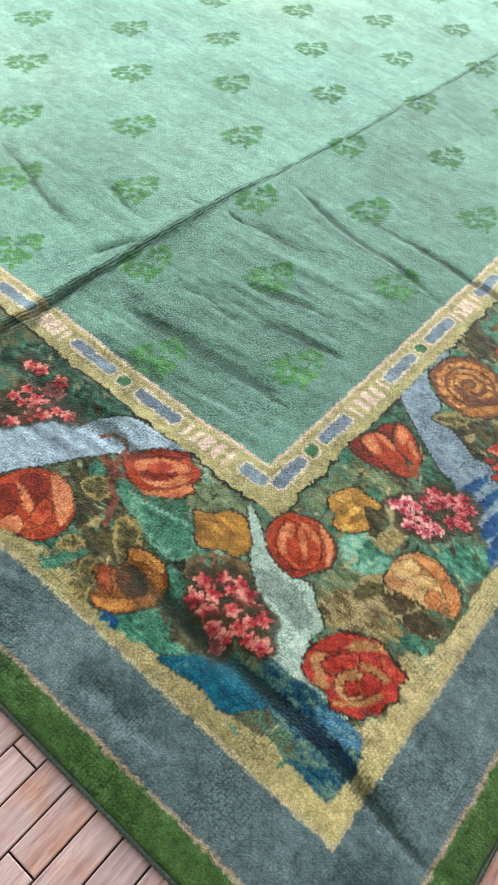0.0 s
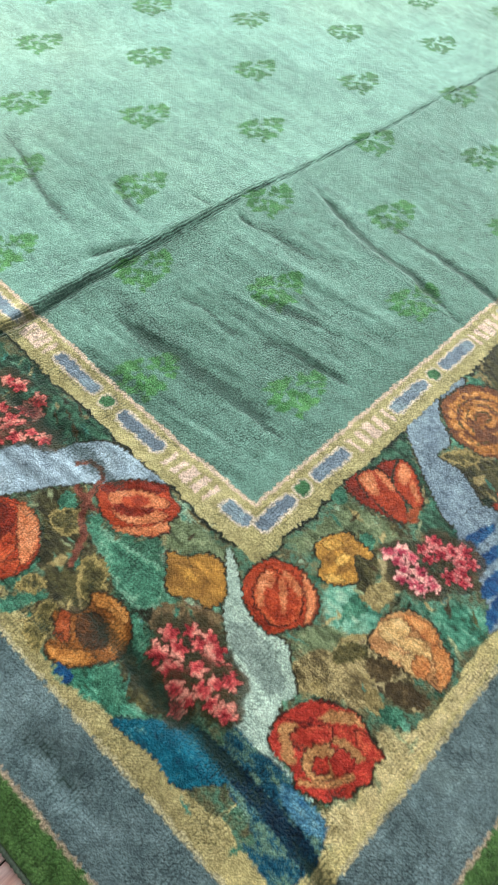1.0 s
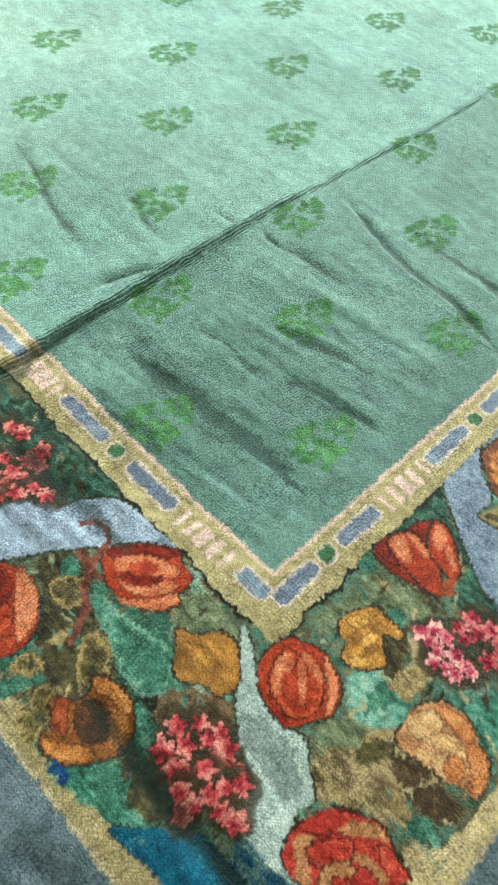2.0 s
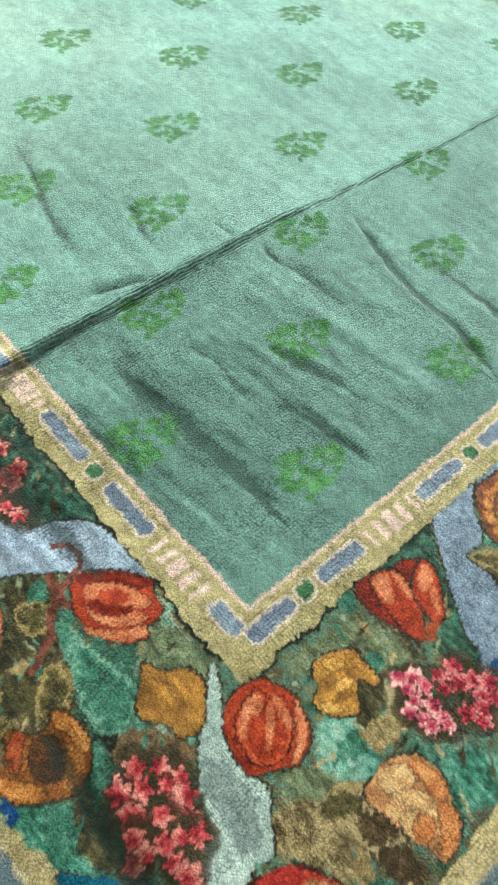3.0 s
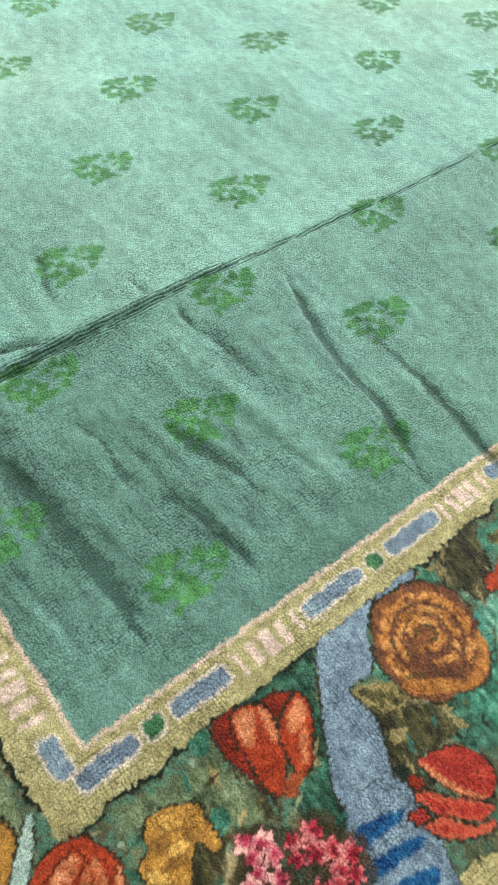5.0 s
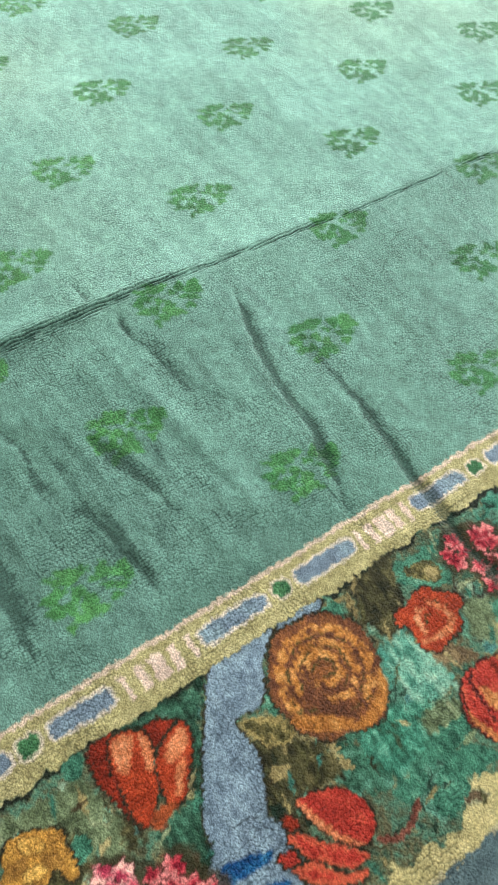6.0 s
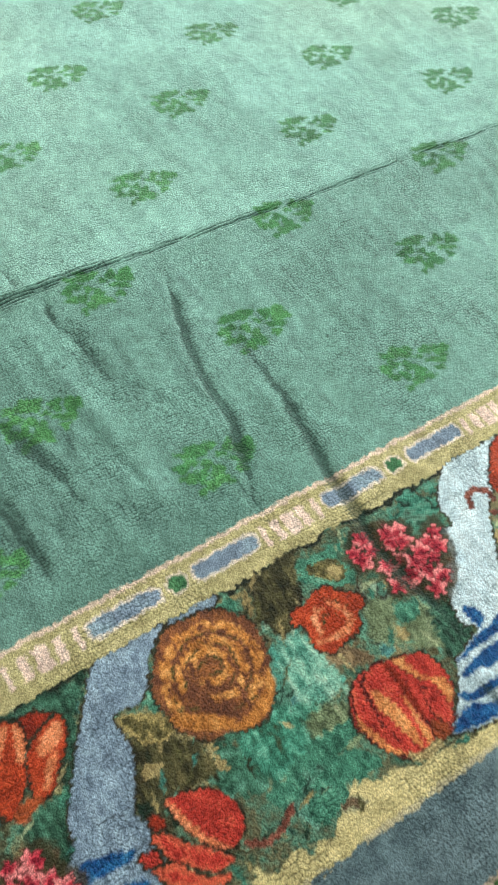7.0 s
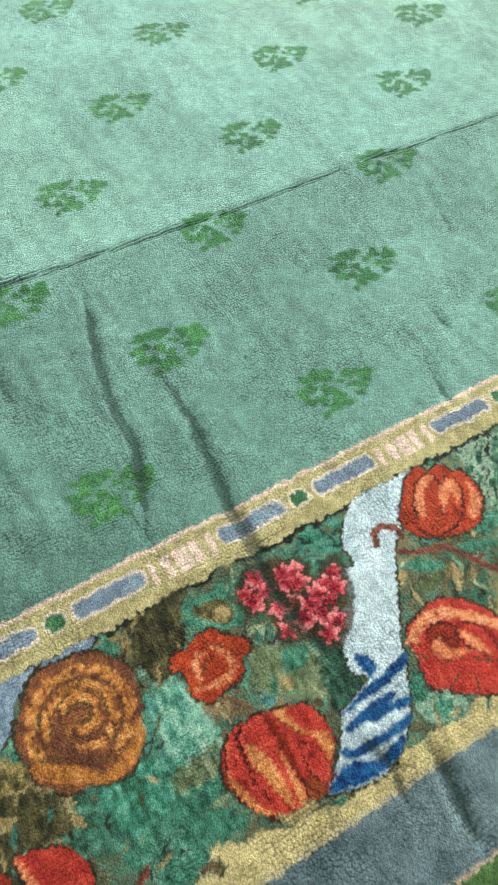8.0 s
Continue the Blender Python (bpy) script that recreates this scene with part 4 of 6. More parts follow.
petal(k, PALE_DULL, [(0.536, -0.088), (0.489, -0.086), (0.439, -0.078), (0.4, -0.1), (0.365, -0.143), (0.336, -0.187), (0.301, -0.243), (0.273, -0.29), (0.272, -0.324), (0.244, -0.342), (0.223, -0.378), (0.268, -0.423), (0.305, -0.43), (0.323, -0.408), (0.341, -0.377), (0.361, -0.327), (0.383, -0.284), (0.398, -0.245), (0.393, -0.203), (0.398, -0.184), (0.441, -0.189), (0.469, -0.163), (0.488, -0.131), (0.521, -0.105)], 0.0045, 0, OUTLINE)
petal(k, PALE_DULL, [(0.278, -0.315), (0.258, -0.359), (0.21, -0.414), (0.167, -0.467), (0.125, -0.494), (0.17, -0.503), (0.22, -0.512), (0.321, -0.526), (0.345, -0.465), (0.371, -0.4), (0.361, -0.329)], 0.0022, 0)
petal(k, BLUES, [(0.265, -0.347), (0.288, -0.353), (0.331, -0.366), (0.331, -0.381), (0.262, -0.375), (0.251, -0.366)], 0, 0)
petal(k, BLUES, [(0.226, -0.393), (0.28, -0.398), (0.331, -0.409), (0.332, -0.425), (0.257, -0.418), (0.22, -0.411)], 0, 0)
petal(k, BLUES, [(0.192, -0.433), (0.252, -0.434), (0.322, -0.452), (0.313, -0.474), (0.217, -0.464), (0.181, -0.455)], 0, 0)
petal(k, BLUES, [(0.147, -0.472), (0.201, -0.465), (0.271, -0.481), (0.312, -0.497), (0.291, -0.508), (0.169, -0.492), (0.131, -0.495)], 0, 0)
k = add_part("ribbon", "very pale blue ribbon running into dark blue waves", floral)
petal(k, PALER, [(1.296, -0.095), (1.248, -0.093), (1.187, -0.087), (1.155, -0.096), (1.115, -0.133), (1.095, -0.167), (1.092, -0.202), (1.065, -0.202), (1.038, -0.244), (1.01, -0.285), (0.991, -0.319), (0.984, -0.358), (1, -0.379), (0.965, -0.393), (0.931, -0.404), (0.909, -0.436), (0.879, -0.466), (0.847, -0.488), (0.881, -0.501), (0.938, -0.51), (0.98, -0.497), (1.028, -0.454), (1.056, -0.409), (1.077, -0.367), (1.112, -0.308), (1.15, -0.247), (1.182, -0.203), (1.222, -0.174), (1.247, -0.134)], 0.0045, 0, OUTLINE)
petal(k, BLUES, [(1, -0.334), (1.016, -0.344), (1.024, -0.369), (1.004, -0.381), (0.998, -0.357)], 0, 0)
petal(k, BLUES, [(0.93, -0.405), (0.978, -0.391), (1.042, -0.38), (1.079, -0.375), (1.064, -0.392), (1.016, -0.401), (0.968, -0.405)], 0, 0)
petal(k, BLUES, [(0.922, -0.425), (0.973, -0.415), (1.025, -0.416), (1.007, -0.429), (0.959, -0.435), (0.927, -0.434)], 0, 0)
petal(k, BLUES, [(0.969, -0.429), (1.008, -0.428), (1.041, -0.435), (1.034, -0.448), (0.998, -0.441), (0.967, -0.442)], 0, 0)
petal(k, BLUES, [(0.897, -0.446), (0.932, -0.458), (0.985, -0.46), (1.026, -0.456), (1.012, -0.472), (0.954, -0.473), (0.906, -0.464)], 0, 0)
petal(k, BLUES, [(0.855, -0.484), (0.903, -0.47), (0.943, -0.488), (0.997, -0.479), (0.98, -0.5), (0.94, -0.508), (0.882, -0.5), (0.855, -0.494)], 0, 0)
k = add_part("stem", "brick red curling stem", floral)
vein(k, STEM, [(1.149, -0.192), (1.157, -0.169), (1.178, -0.164), (1.199, -0.18), (1.199, -0.2)], 0.012)
vein(k, STEM, [(1.176, -0.22), (1.206, -0.239), (1.259, -0.254), (1.282, -0.29), (1.312, -0.34), (1.319, -0.402)], 0.011)
# flowers of the short side
k = add_part("rose", "dark orange-red woven rose", floral)
petal(k, REDS, [(-0.416, 0.38), (-0.359, 0.361), (-0.333, 0.313), (-0.337, 0.253), (-0.372, 0.209), (-0.418, 0.195), (-0.45, 0.204), (-0.473, 0.234), (-0.486, 0.284), (-0.494, 0.342), (-0.467, 0.388)], 0.0045, 0, OUTLINE)
petal(k, DEEP, [(-0.388, 0.353), (-0.359, 0.344), (-0.355, 0.3), (-0.386, 0.282), (-0.415, 0.278), (-0.408, 0.313)], 0.0022, 0)
petal(k, PALES, [(-0.333, 0.319), (-0.329, 0.275), (-0.349, 0.235), (-0.376, 0.213), (-0.411, 0.206), (-0.394, 0.241), (-0.366, 0.281)], 0.0022, 0)
petal(k, PALES, [(-0.402, 0.347), (-0.399, 0.328), (-0.415, 0.281), (-0.431, 0.275), (-0.424, 0.31)], 0, 0)
petal(k, REDS, [(-0.43, 0.268), (-0.393, 0.279), (-0.388, 0.259), (-0.413, 0.237), (-0.449, 0.237), (-0.46, 0.261)], 0.0022, 0.4)
petal(k, DEEP, [(-0.429, 0.364), (-0.409, 0.344), (-0.425, 0.308), (-0.454, 0.298), (-0.468, 0.315), (-0.47, 0.356)], 0.0022, 0.3)
petal(k, PALES, [(-0.478, 0.303), (-0.451, 0.285), (-0.458, 0.259), (-0.476, 0.255), (-0.492, 0.285), (-0.493, 0.313)], 0.0022, 0)
petal(k, REDS, [(-0.468, 0.248), (-0.438, 0.234), (-0.411, 0.217), (-0.436, 0.201), (-0.475, 0.232)], 0.0022, 0.4)
k = add_part("tulip", "orange-red woven tulip", floral)
petal(k, REDS, [(-0.194, 0.246), (-0.152, 0.223), (-0.112, 0.177), (-0.096, 0.15), (-0.11, 0.132), (-0.112, 0.115), (-0.112, 0.099), (-0.135, 0.089), (-0.158, 0.085), (-0.174, 0.074), (-0.211, 0.099), (-0.234, 0.134), (-0.235, 0.182), (-0.22, 0.219)], 0.0045, 0, OUTLINE)
petal(k, DEEP, [(-0.193, 0.241), (-0.15, 0.216), (-0.098, 0.153), (-0.117, 0.152), (-0.157, 0.201), (-0.193, 0.219)], 0.0022, 0)
petal(k, PALES, [(-0.194, 0.216), (-0.155, 0.195), (-0.135, 0.163), (-0.123, 0.13), (-0.131, 0.116), (-0.151, 0.124), (-0.146, 0.102), (-0.166, 0.101), (-0.201, 0.125), (-0.219, 0.165), (-0.207, 0.195)], 0.0022, 0)
petal(k, DEEP, [(-0.202, 0.194), (-0.175, 0.159), (-0.149, 0.122), (-0.194, 0.141), (-0.214, 0.171)], 0, 0)
petal(k, REDS, [(-0.179, 0.193), (-0.151, 0.174), (-0.147, 0.144), (-0.177, 0.157), (-0.19, 0.182)], 0, 0)
petal(k, PALES, [(-0.236, 0.156), (-0.207, 0.12), (-0.158, 0.091), (-0.174, 0.076), (-0.21, 0.1), (-0.234, 0.13)], 0.0022, 0)
k = add_part("marigold", "golden yellow woven marigold", floral)
petal(k, GOLD_DK, [(-0.201, 0.038), (-0.184, 0.006), (-0.156, -0.008), (-0.141, -0.042), (-0.167, -0.083), (-0.194, -0.103), (-0.227, -0.091), (-0.231, -0.065), (-0.257, -0.024), (-0.224, 0.012)], 0.0045, 0, OUTLINE)
petal(k, GOLD, [(-0.201, 0.036), (-0.185, 0.006), (-0.181, -0.022), (-0.186, -0.064), (-0.192, -0.099), (-0.168, -0.082), (-0.144, -0.044), (-0.158, -0.01), (-0.179, -0.005)], 0, 0)
petal(k, GOLD, [(-0.216, 0.014), (-0.198, -0.014), (-0.202, -0.048), (-0.213, -0.027)], 0, 0)
k = add_part("rose", "brownish orange woven rose with dark middle", floral)
petal(k, AMBER_DK, [(-0.433, 0.089), (-0.412, 0.073), (-0.403, 0.059), (-0.375, 0.056), (-0.354, 0.07), (-0.336, 0.042), (-0.34, -0.007), (-0.362, -0.037), (-0.397, -0.05), (-0.44, -0.031), (-0.472, -0.005), (-0.483, 0.028), (-0.475, 0.054), (-0.448, 0.053)], 0.0045, 0, OUTLINE)
petal(k, AMBER, [(-0.356, 0.069), (-0.336, 0.039), (-0.338, -0.009), (-0.357, -0.012), (-0.358, 0.028), (-0.366, 0.05)], 0.0022, 0)
petal(k, AMBER, [(-0.474, 0.048), (-0.459, 0.023), (-0.434, -0.01), (-0.44, -0.028), (-0.471, -0.004), (-0.482, 0.026)], 0.0022, 0)
petal(k, RUST, [(-0.422, 0.08), (-0.412, 0.069), (-0.44, 0.032), (-0.454, 0.04), (-0.446, 0.064)], 0.0022, 0)
petal(k, UMBER, [(-0.412, 0.05), (-0.384, 0.048), (-0.376, 0.025), (-0.391, -0.015), (-0.42, -0.014), (-0.429, 0.017)], 0.0022, 0)
petal(k, AMBER, [(-0.367, 0.009), (-0.357, -0.016), (-0.376, -0.039), (-0.405, -0.037), (-0.391, -0.015)], 0, 0)
florets("coral pink woven blossom", CORAL, [(-0.309, -0.082), (-0.277, -0.105), (-0.265, -0.138), (-0.347, -0.095), (-0.318, -0.116), (-0.287, -0.132), (-0.274, -0.163), (-0.352, -0.128), (-0.341, -0.149), (-0.297, -0.169), (-0.288, -0.199)], 0.0175)
florets("coral pink woven blossom", CORAL, [(-0.318, -0.164), (-0.315, -0.201), (-0.292, -0.219), (-0.366, -0.158), (-0.366, -0.186), (-0.388, -0.187), (-0.342, -0.223), (-0.335, -0.249), (-0.34, -0.194)], 0.0165)
florets("coral red woven blossom beside the ribbon", CORAL, [(-0.169, 0.584), (-0.159, 0.557), (-0.185, 0.501), (-0.177, 0.477), (-0.253, 0.534), (-0.222, 0.529), (-0.254, 0.508), (-0.223, 0.493), (-0.246, 0.477), (-0.214, 0.463), (-0.278, 0.467)], 0.0165)
florets("coral red woven blossom beside the ribbon", CORAL, [(-0.247, 0.448), (-0.218, 0.439), (-0.206, 0.409), (-0.304, 0.481), (-0.153, 0.498), (-0.305, 0.546), (-0.348, 0.52), (-0.324, 0.513)], 0.0165)
# flowers round the corner
k = add_part("tulip", "bright orange-red woven tulip with pale rim", floral)
petal(k, REDS, [(-0.126, -0.097), (-0.101, -0.095), (-0.073, -0.104), (-0.06, -0.113), (-0.043, -0.162), (-0.054, -0.206), (-0.072, -0.232), (-0.108, -0.243), (-0.14, -0.229), (-0.175, -0.208), (-0.178, -0.177), (-0.17, -0.141), (-0.15, -0.111)], 0.0045, 0, OUTLINE)
petal(k, DEEP, [(-0.162, -0.135), (-0.166, -0.172), (-0.165, -0.201), (-0.177, -0.203), (-0.177, -0.176)], 0, 0)
petal(k, REDS, [(-0.129, -0.123), (-0.101, -0.117), (-0.082, -0.12), (-0.078, -0.145), (-0.06, -0.15), (-0.069, -0.178), (-0.086, -0.205), (-0.124, -0.221), (-0.157, -0.204), (-0.16, -0.174), (-0.152, -0.144)], 0.004, 0.5)
petal(k, PALES, [(-0.125, -0.124), (-0.094, -0.117), (-0.084, -0.13), (-0.104, -0.146), (-0.123, -0.142), (-0.149, -0.161), (-0.149, -0.147)], 0, 0)
petal(k, PALES, [(-0.095, -0.155), (-0.078, -0.148), (-0.1, -0.179), (-0.13, -0.199), (-0.124, -0.184)], 0, 0)
petal(k, PALES, [(-0.069, -0.139), (-0.063, -0.159), (-0.075, -0.195), (-0.084, -0.192), (-0.079, -0.166)], 0, 0)
petal(k, PALES, [(-0.042, -0.171), (-0.06, -0.215), (-0.1, -0.241), (-0.115, -0.236), (-0.079, -0.212), (-0.057, -0.182)], 0.003, 0)
k = add_part("marigold", "amber yellow woven marigold", floral)
petal(k, GOLD, [(0.027, -0.146), (0.058, -0.151), (0.091, -0.173), (0.09, -0.203), (0.092, -0.236), (0.075, -0.239), (0.068, -0.214), (0.042, -0.228), (0.03, -0.247), (0.011, -0.247), (-0.02, -0.219), (-0.022, -0.192), (0, -0.183), (0.008, -0.159)], 0.0045, 0, OUTLINE)
petal(k, GOLD_DK, [(0.007, -0.174), (0.036, -0.177), (0.028, -0.194), (0.005, -0.194)], 0, 0)
petal(k, GOLD_DK, [(0.01, -0.207), (0.038, -0.21), (0.038, -0.225), (0.011, -0.222)], 0, 0)
petal(k, GOLD_DK, [(0.056, -0.188), (0.077, -0.199), (0.08, -0.218), (0.055, -0.21)], 0, 0)
petal(k, GOLD_LT, [(0.035, -0.154), (0.056, -0.16), (0.063, -0.179), (0.04, -0.174)], 0.0022, 0)
petal(k, GOLD_LT, [(0.033, -0.194), (0.055, -0.203), (0.045, -0.213), (0.023, -0.207)], 0.0022, 0)
petal(k, GOLD_LT, [(-0.014, -0.202), (0.003, -0.215), (0.003, -0.233), (-0.018, -0.216)], 0.0022, 0)
florets("rose pink woven blossom", PINK, [(0.118, -0.26), (0.143, -0.272), (0.118, -0.284), (0.141, -0.296), (0.113, -0.304), (0.093, -0.31), (0.129, -0.325), (0.101, -0.33), (0.126, -0.348), (0.1, -0.351), (0.126, -0.367)], 0.0145)
florets("crimson woven blossom", CRIMSON, [(0.177, -0.301), (0.209, -0.308), (0.195, -0.33), (0.217, -0.343), (0.168, -0.324), (0.206, -0.371), (0.235, -0.364), (0.166, -0.373), (0.192, -0.385), (0.178, -0.403), (0.225, -0.392)], 0.015)
k = add_part("rose", "cream and apricot woven rose", floral)
petal(k, APRICOT, [(-0.051, -0.341), (-0.015, -0.334), (0.026, -0.341), (0.049, -0.365), (0.059, -0.403), (0.049, -0.428), (0.032, -0.453), (0.028, -0.475), (-0.002, -0.488), (-0.033, -0.491), (-0.036, -0.468), (-0.045, -0.445), (-0.053, -0.414), (-0.06, -0.382), (-0.063, -0.359)], 0.0045, 0, OUTLINE)
petal(k, CREAM, [(-0.019, -0.337), (0.023, -0.356), (0.017, -0.384), (-0.02, -0.379), (-0.032, -0.36)], 0.0022, 0)
petal(k, ORANGE, [(0.033, -0.355), (0.054, -0.4), (0.045, -0.431), (0.027, -0.429), (0.027, -0.391)], 0.0022, 0)
petal(k, CREAM, [(-0.026, -0.374), (0.014, -0.401), (0.014, -0.436), (-0.007, -0.444), (-0.015, -0.41)], 0.0022, 0)
petal(k, ORANGE, [(0.024, -0.431), (0.032, -0.465), (-0.009, -0.491), (-0.031, -0.487), (-0.004, -0.458)], 0.0022, 0)
petal(k, CREAM, [(-0.041, -0.407), (-0.014, -0.419), (-0.039, -0.453), (-0.05, -0.43)], 0.0022, 0)
petal(k, ORANGE, [(-0.032, -0.425), (-0.007, -0.429), (-0.01, -0.452), (-0.036, -0.456), (-0.044, -0.44)], 0.0022, 0)
petal(k, CREAM, [(-0.046, -0.379), (-0.032, -0.396), (-0.042, -0.408), (-0.054, -0.392)], 0, 0)
k = add_part("rose", "large red woven rose", floral)
petal(k, SCARLET, [(-0.273, -0.318), (-0.233, -0.327), (-0.205, -0.346), (-0.185, -0.385), (-0.177, -0.416), (-0.19, -0.451), (-0.198, -0.482), (-0.213, -0.481), (-0.228, -0.481), (-0.246, -0.493), (-0.265, -0.48), (-0.289, -0.483), (-0.302, -0.46), (-0.318, -0.462), (-0.329, -0.438), (-0.334, -0.412), (-0.32, -0.386), (-0.324, -0.359), (-0.319, -0.336), (-0.298, -0.322)], 0.0045, 0, OUTLINE)
petal(k, APRICOT, [(-0.289, -0.328), (-0.27, -0.335), (-0.265, -0.349), (-0.292, -0.361), (-0.311, -0.383), (-0.321, -0.365), (-0.301, -0.343)], 0, 0)
petal(k, SCARLET, [(-0.271, -0.321), (-0.232, -0.332), (-0.205, -0.352), (-0.19, -0.382), (-0.22, -0.377), (-0.242, -0.36)], 0.003, 0)
petal(k, APRICOT, [(-0.229, -0.367), (-0.201, -0.374), (-0.179, -0.41), (-0.186, -0.434), (-0.194, -0.416), (-0.215, -0.391)], 0, 0)
petal(k, SCARLET, [(-0.277, -0.349), (-0.241, -0.372), (-0.225, -0.394), (-0.25, -0.404), (-0.282, -0.384), (-0.289, -0.366)], 0.003, 0.3)
petal(k, APRICOT, [(-0.236, -0.404), (-0.222, -0.422), (-0.221, -0.46), (-0.236, -0.457), (-0.239, -0.424)], 0, 0)
petal(k, SCARLET, [(-0.199, -0.422), (-0.191, -0.44), (-0.2, -0.48), (-0.215, -0.474), (-0.214, -0.444)], 0.0022, 0.4)
petal(k, APRICOT, [(-0.282, -0.386), (-0.25, -0.404), (-0.258, -0.43), (-0.284, -0.442), (-0.309, -0.422), (-0.306, -0.399)], 0.003, 0)
petal(k, SCARLET, [(-0.285, -0.404), (-0.267, -0.416), (-0.279, -0.431), (-0.296, -0.42)], 0.003, 0)
petal(k, SCARLET, [(-0.263, -0.424), (-0.24, -0.425), (-0.241, -0.452), (-0.268, -0.451), (-0.277, -0.439)], 0.003, 0)
petal(k, APRICOT, [(-0.326, -0.405), (-0.308, -0.43), (-0.287, -0.447), (-0.255, -0.466), (-0.268, -0.466), (-0.301, -0.448), (-0.324, -0.421)], 0, 0)
# flowers of the long side
k = add_part("tulip", "three-petalled orange-red woven tulip", floral)
petal(k, DEEP, [(0.177, -0.098), (0.202, -0.094), (0.219, -0.092), (0.2, -0.142), (0.195, -0.195), (0.199, -0.235), (0.189, -0.228), (0.177, -0.184), (0.17, -0.142)], 0.0045, 0, OUTLINE)
petal(k, DEEP, [(0.262, -0.117), (0.293, -0.118), (0.313, -0.133), (0.287, -0.141), (0.268, -0.15)], 0.0045, 0, OUTLINE)
petal(k, REDS, [(0.208, -0.109), (0.228, -0.101), (0.256, -0.113), (0.264, -0.135), (0.254, -0.175), (0.242, -0.206), (0.225, -0.223), (0.206, -0.241), (0.192, -0.221), (0.194, -0.186), (0.197, -0.139)], 0.0045, 0, OUTLINE)
petal(k, PALES, [(0.21, -0.113), (0.226, -0.105), (0.248, -0.114), (0.234, -0.133), (0.214, -0.16), (0.202, -0.148)], 0, 0)
petal(k, PALES, [(0.255, -0.116), (0.262, -0.138), (0.253, -0.175), (0.243, -0.173), (0.247, -0.141)], 0, 0)
petal(k, REDS, [(0.264, -0.164), (0.295, -0.146), (0.322, -0.14), (0.323, -0.168), (0.294, -0.21), (0.272, -0.234), (0.246, -0.238), (0.248, -0.211), (0.254, -0.18)], 0.0045, 0, OUTLINE)
petal(k, PALES, [(0.286, -0.157), (0.318, -0.145), (0.316, -0.169), (0.297, -0.182), (0.281, -0.184), (0.272, -0.177)], 0, 0)
petal(k, PALES, [(0.289, -0.187), (0.297, -0.194), (0.271, -0.226), (0.26, -0.225)], 0, 0)
petal(k, RUST, [(0.231, -0.227), (0.256, -0.238), (0.219, -0.256), (0.209, -0.242)], 0, 0)
k = add_part("rose", "amber and brown spiral woven rose", floral)
petal(k, UMBER2, [(0.498, -0.137), (0.527, -0.108), (0.569, -0.105), (0.621, -0.116), (0.657, -0.152), (0.669, -0.195), (0.659, -0.235), (0.642, -0.27), (0.638, -0.284), (0.605, -0.314), (0.562, -0.308), (0.513, -0.298), (0.479, -0.267), (0.47, -0.23), (0.467, -0.184)], 0.0045, 0, OUTLINE)
petal(k, AMBER, [(0.65, -0.247), (0.648, -0.273), (0.617, -0.305), (0.572, -0.312), (0.544, -0.299), (0.578, -0.297), (0.61, -0.284), (0.633, -0.264)], 0, 0)
petal(k, AMBER, [(0.475, -0.235), (0.511, -0.251), (0.558, -0.289), (0.545, -0.299), (0.504, -0.278), (0.478, -0.256)], 0, 0)
vein(k, AMBER, [(0.487, -0.233), (0.489, -0.192), (0.507, -0.154), (0.541, -0.131), (0.599, -0.131), (0.638, -0.167), (0.648, -0.217), (0.631, -0.254), (0.595, -0.279)], 0.018, 0.36)
vein(k, AMBER, [(0.507, -0.208), (0.526, -0.171), (0.56, -0.152), (0.603, -0.162), (0.624, -0.196), (0.616, -0.232), (0.584, -0.256), (0.542, -0.246)], 0.014, 0.36)
vein(k, AMBER, [(0.536, -0.194), (0.553, -0.17), (0.58, -0.17), (0.602, -0.194), (0.594, -0.22), (0.567, -0.225), (0.546, -0.21)], 0.013, 0.36)
vein(k, MOSS, [(0.49, -0.218), (0.513, -0.168), (0.553, -0.138), (0.604, -0.146), (0.636, -0.186), (0.629, -0.234), (0.6, -0.26)], 0.0045, 0.43)
vein(k, MOSS, [(0.516, -0.208), (0.538, -0.173), (0.575, -0.154), (0.613, -0.182), (0.609, -0.222), (0.579, -0.242)], 0.0045, 0.43)
vein(k, MOSS, [(0.549, -0.191), (0.573, -0.18), (0.59, -0.195), (0.583, -0.213), (0.562, -0.21)], 0.005, 0.43)
vein(k, MOSS, [(0.473, -0.225), (0.516, -0.244), (0.56, -0.278), (0.611, -0.278)], 0.005, 0.43)
k = add_part("tulip", "scarlet layered woven flower", floral)
petal(k, SCARLET, [(0.408, -0.337), (0.434, -0.34), (0.467, -0.353), (0.492, -0.379), (0.497, -0.412), (0.484, -0.436), (0.462, -0.442), (0.434, -0.42), (0.417, -0.382), (0.41, -0.358)], 0.0045, 0, OUTLINE)
petal(k, PALES, [(0.408, -0.337), (0.417, -0.346), (0.427, -0.383), (0.444, -0.417), (0.462, -0.441), (0.434, -0.42), (0.416, -0.383), (0.41, -0.358)], 0, 0)
petal(k, SCARLET, [(0.367, -0.371), (0.391, -0.376), (0.413, -0.405), (0.449, -0.443), (0.456, -0.458), (0.43, -0.456), (0.403, -0.435), (0.384, -0.419), (0.374, -0.395)], 0.0045, 0.5, OUTLINE)
petal(k, SCARLET, [(0.35, -0.408), (0.383, -0.42), (0.41, -0.455), (0.443, -0.47), (0.428, -0.477), (0.389, -0.458), (0.362, -0.435)], 0.0045, 0.7, OUTLINE)
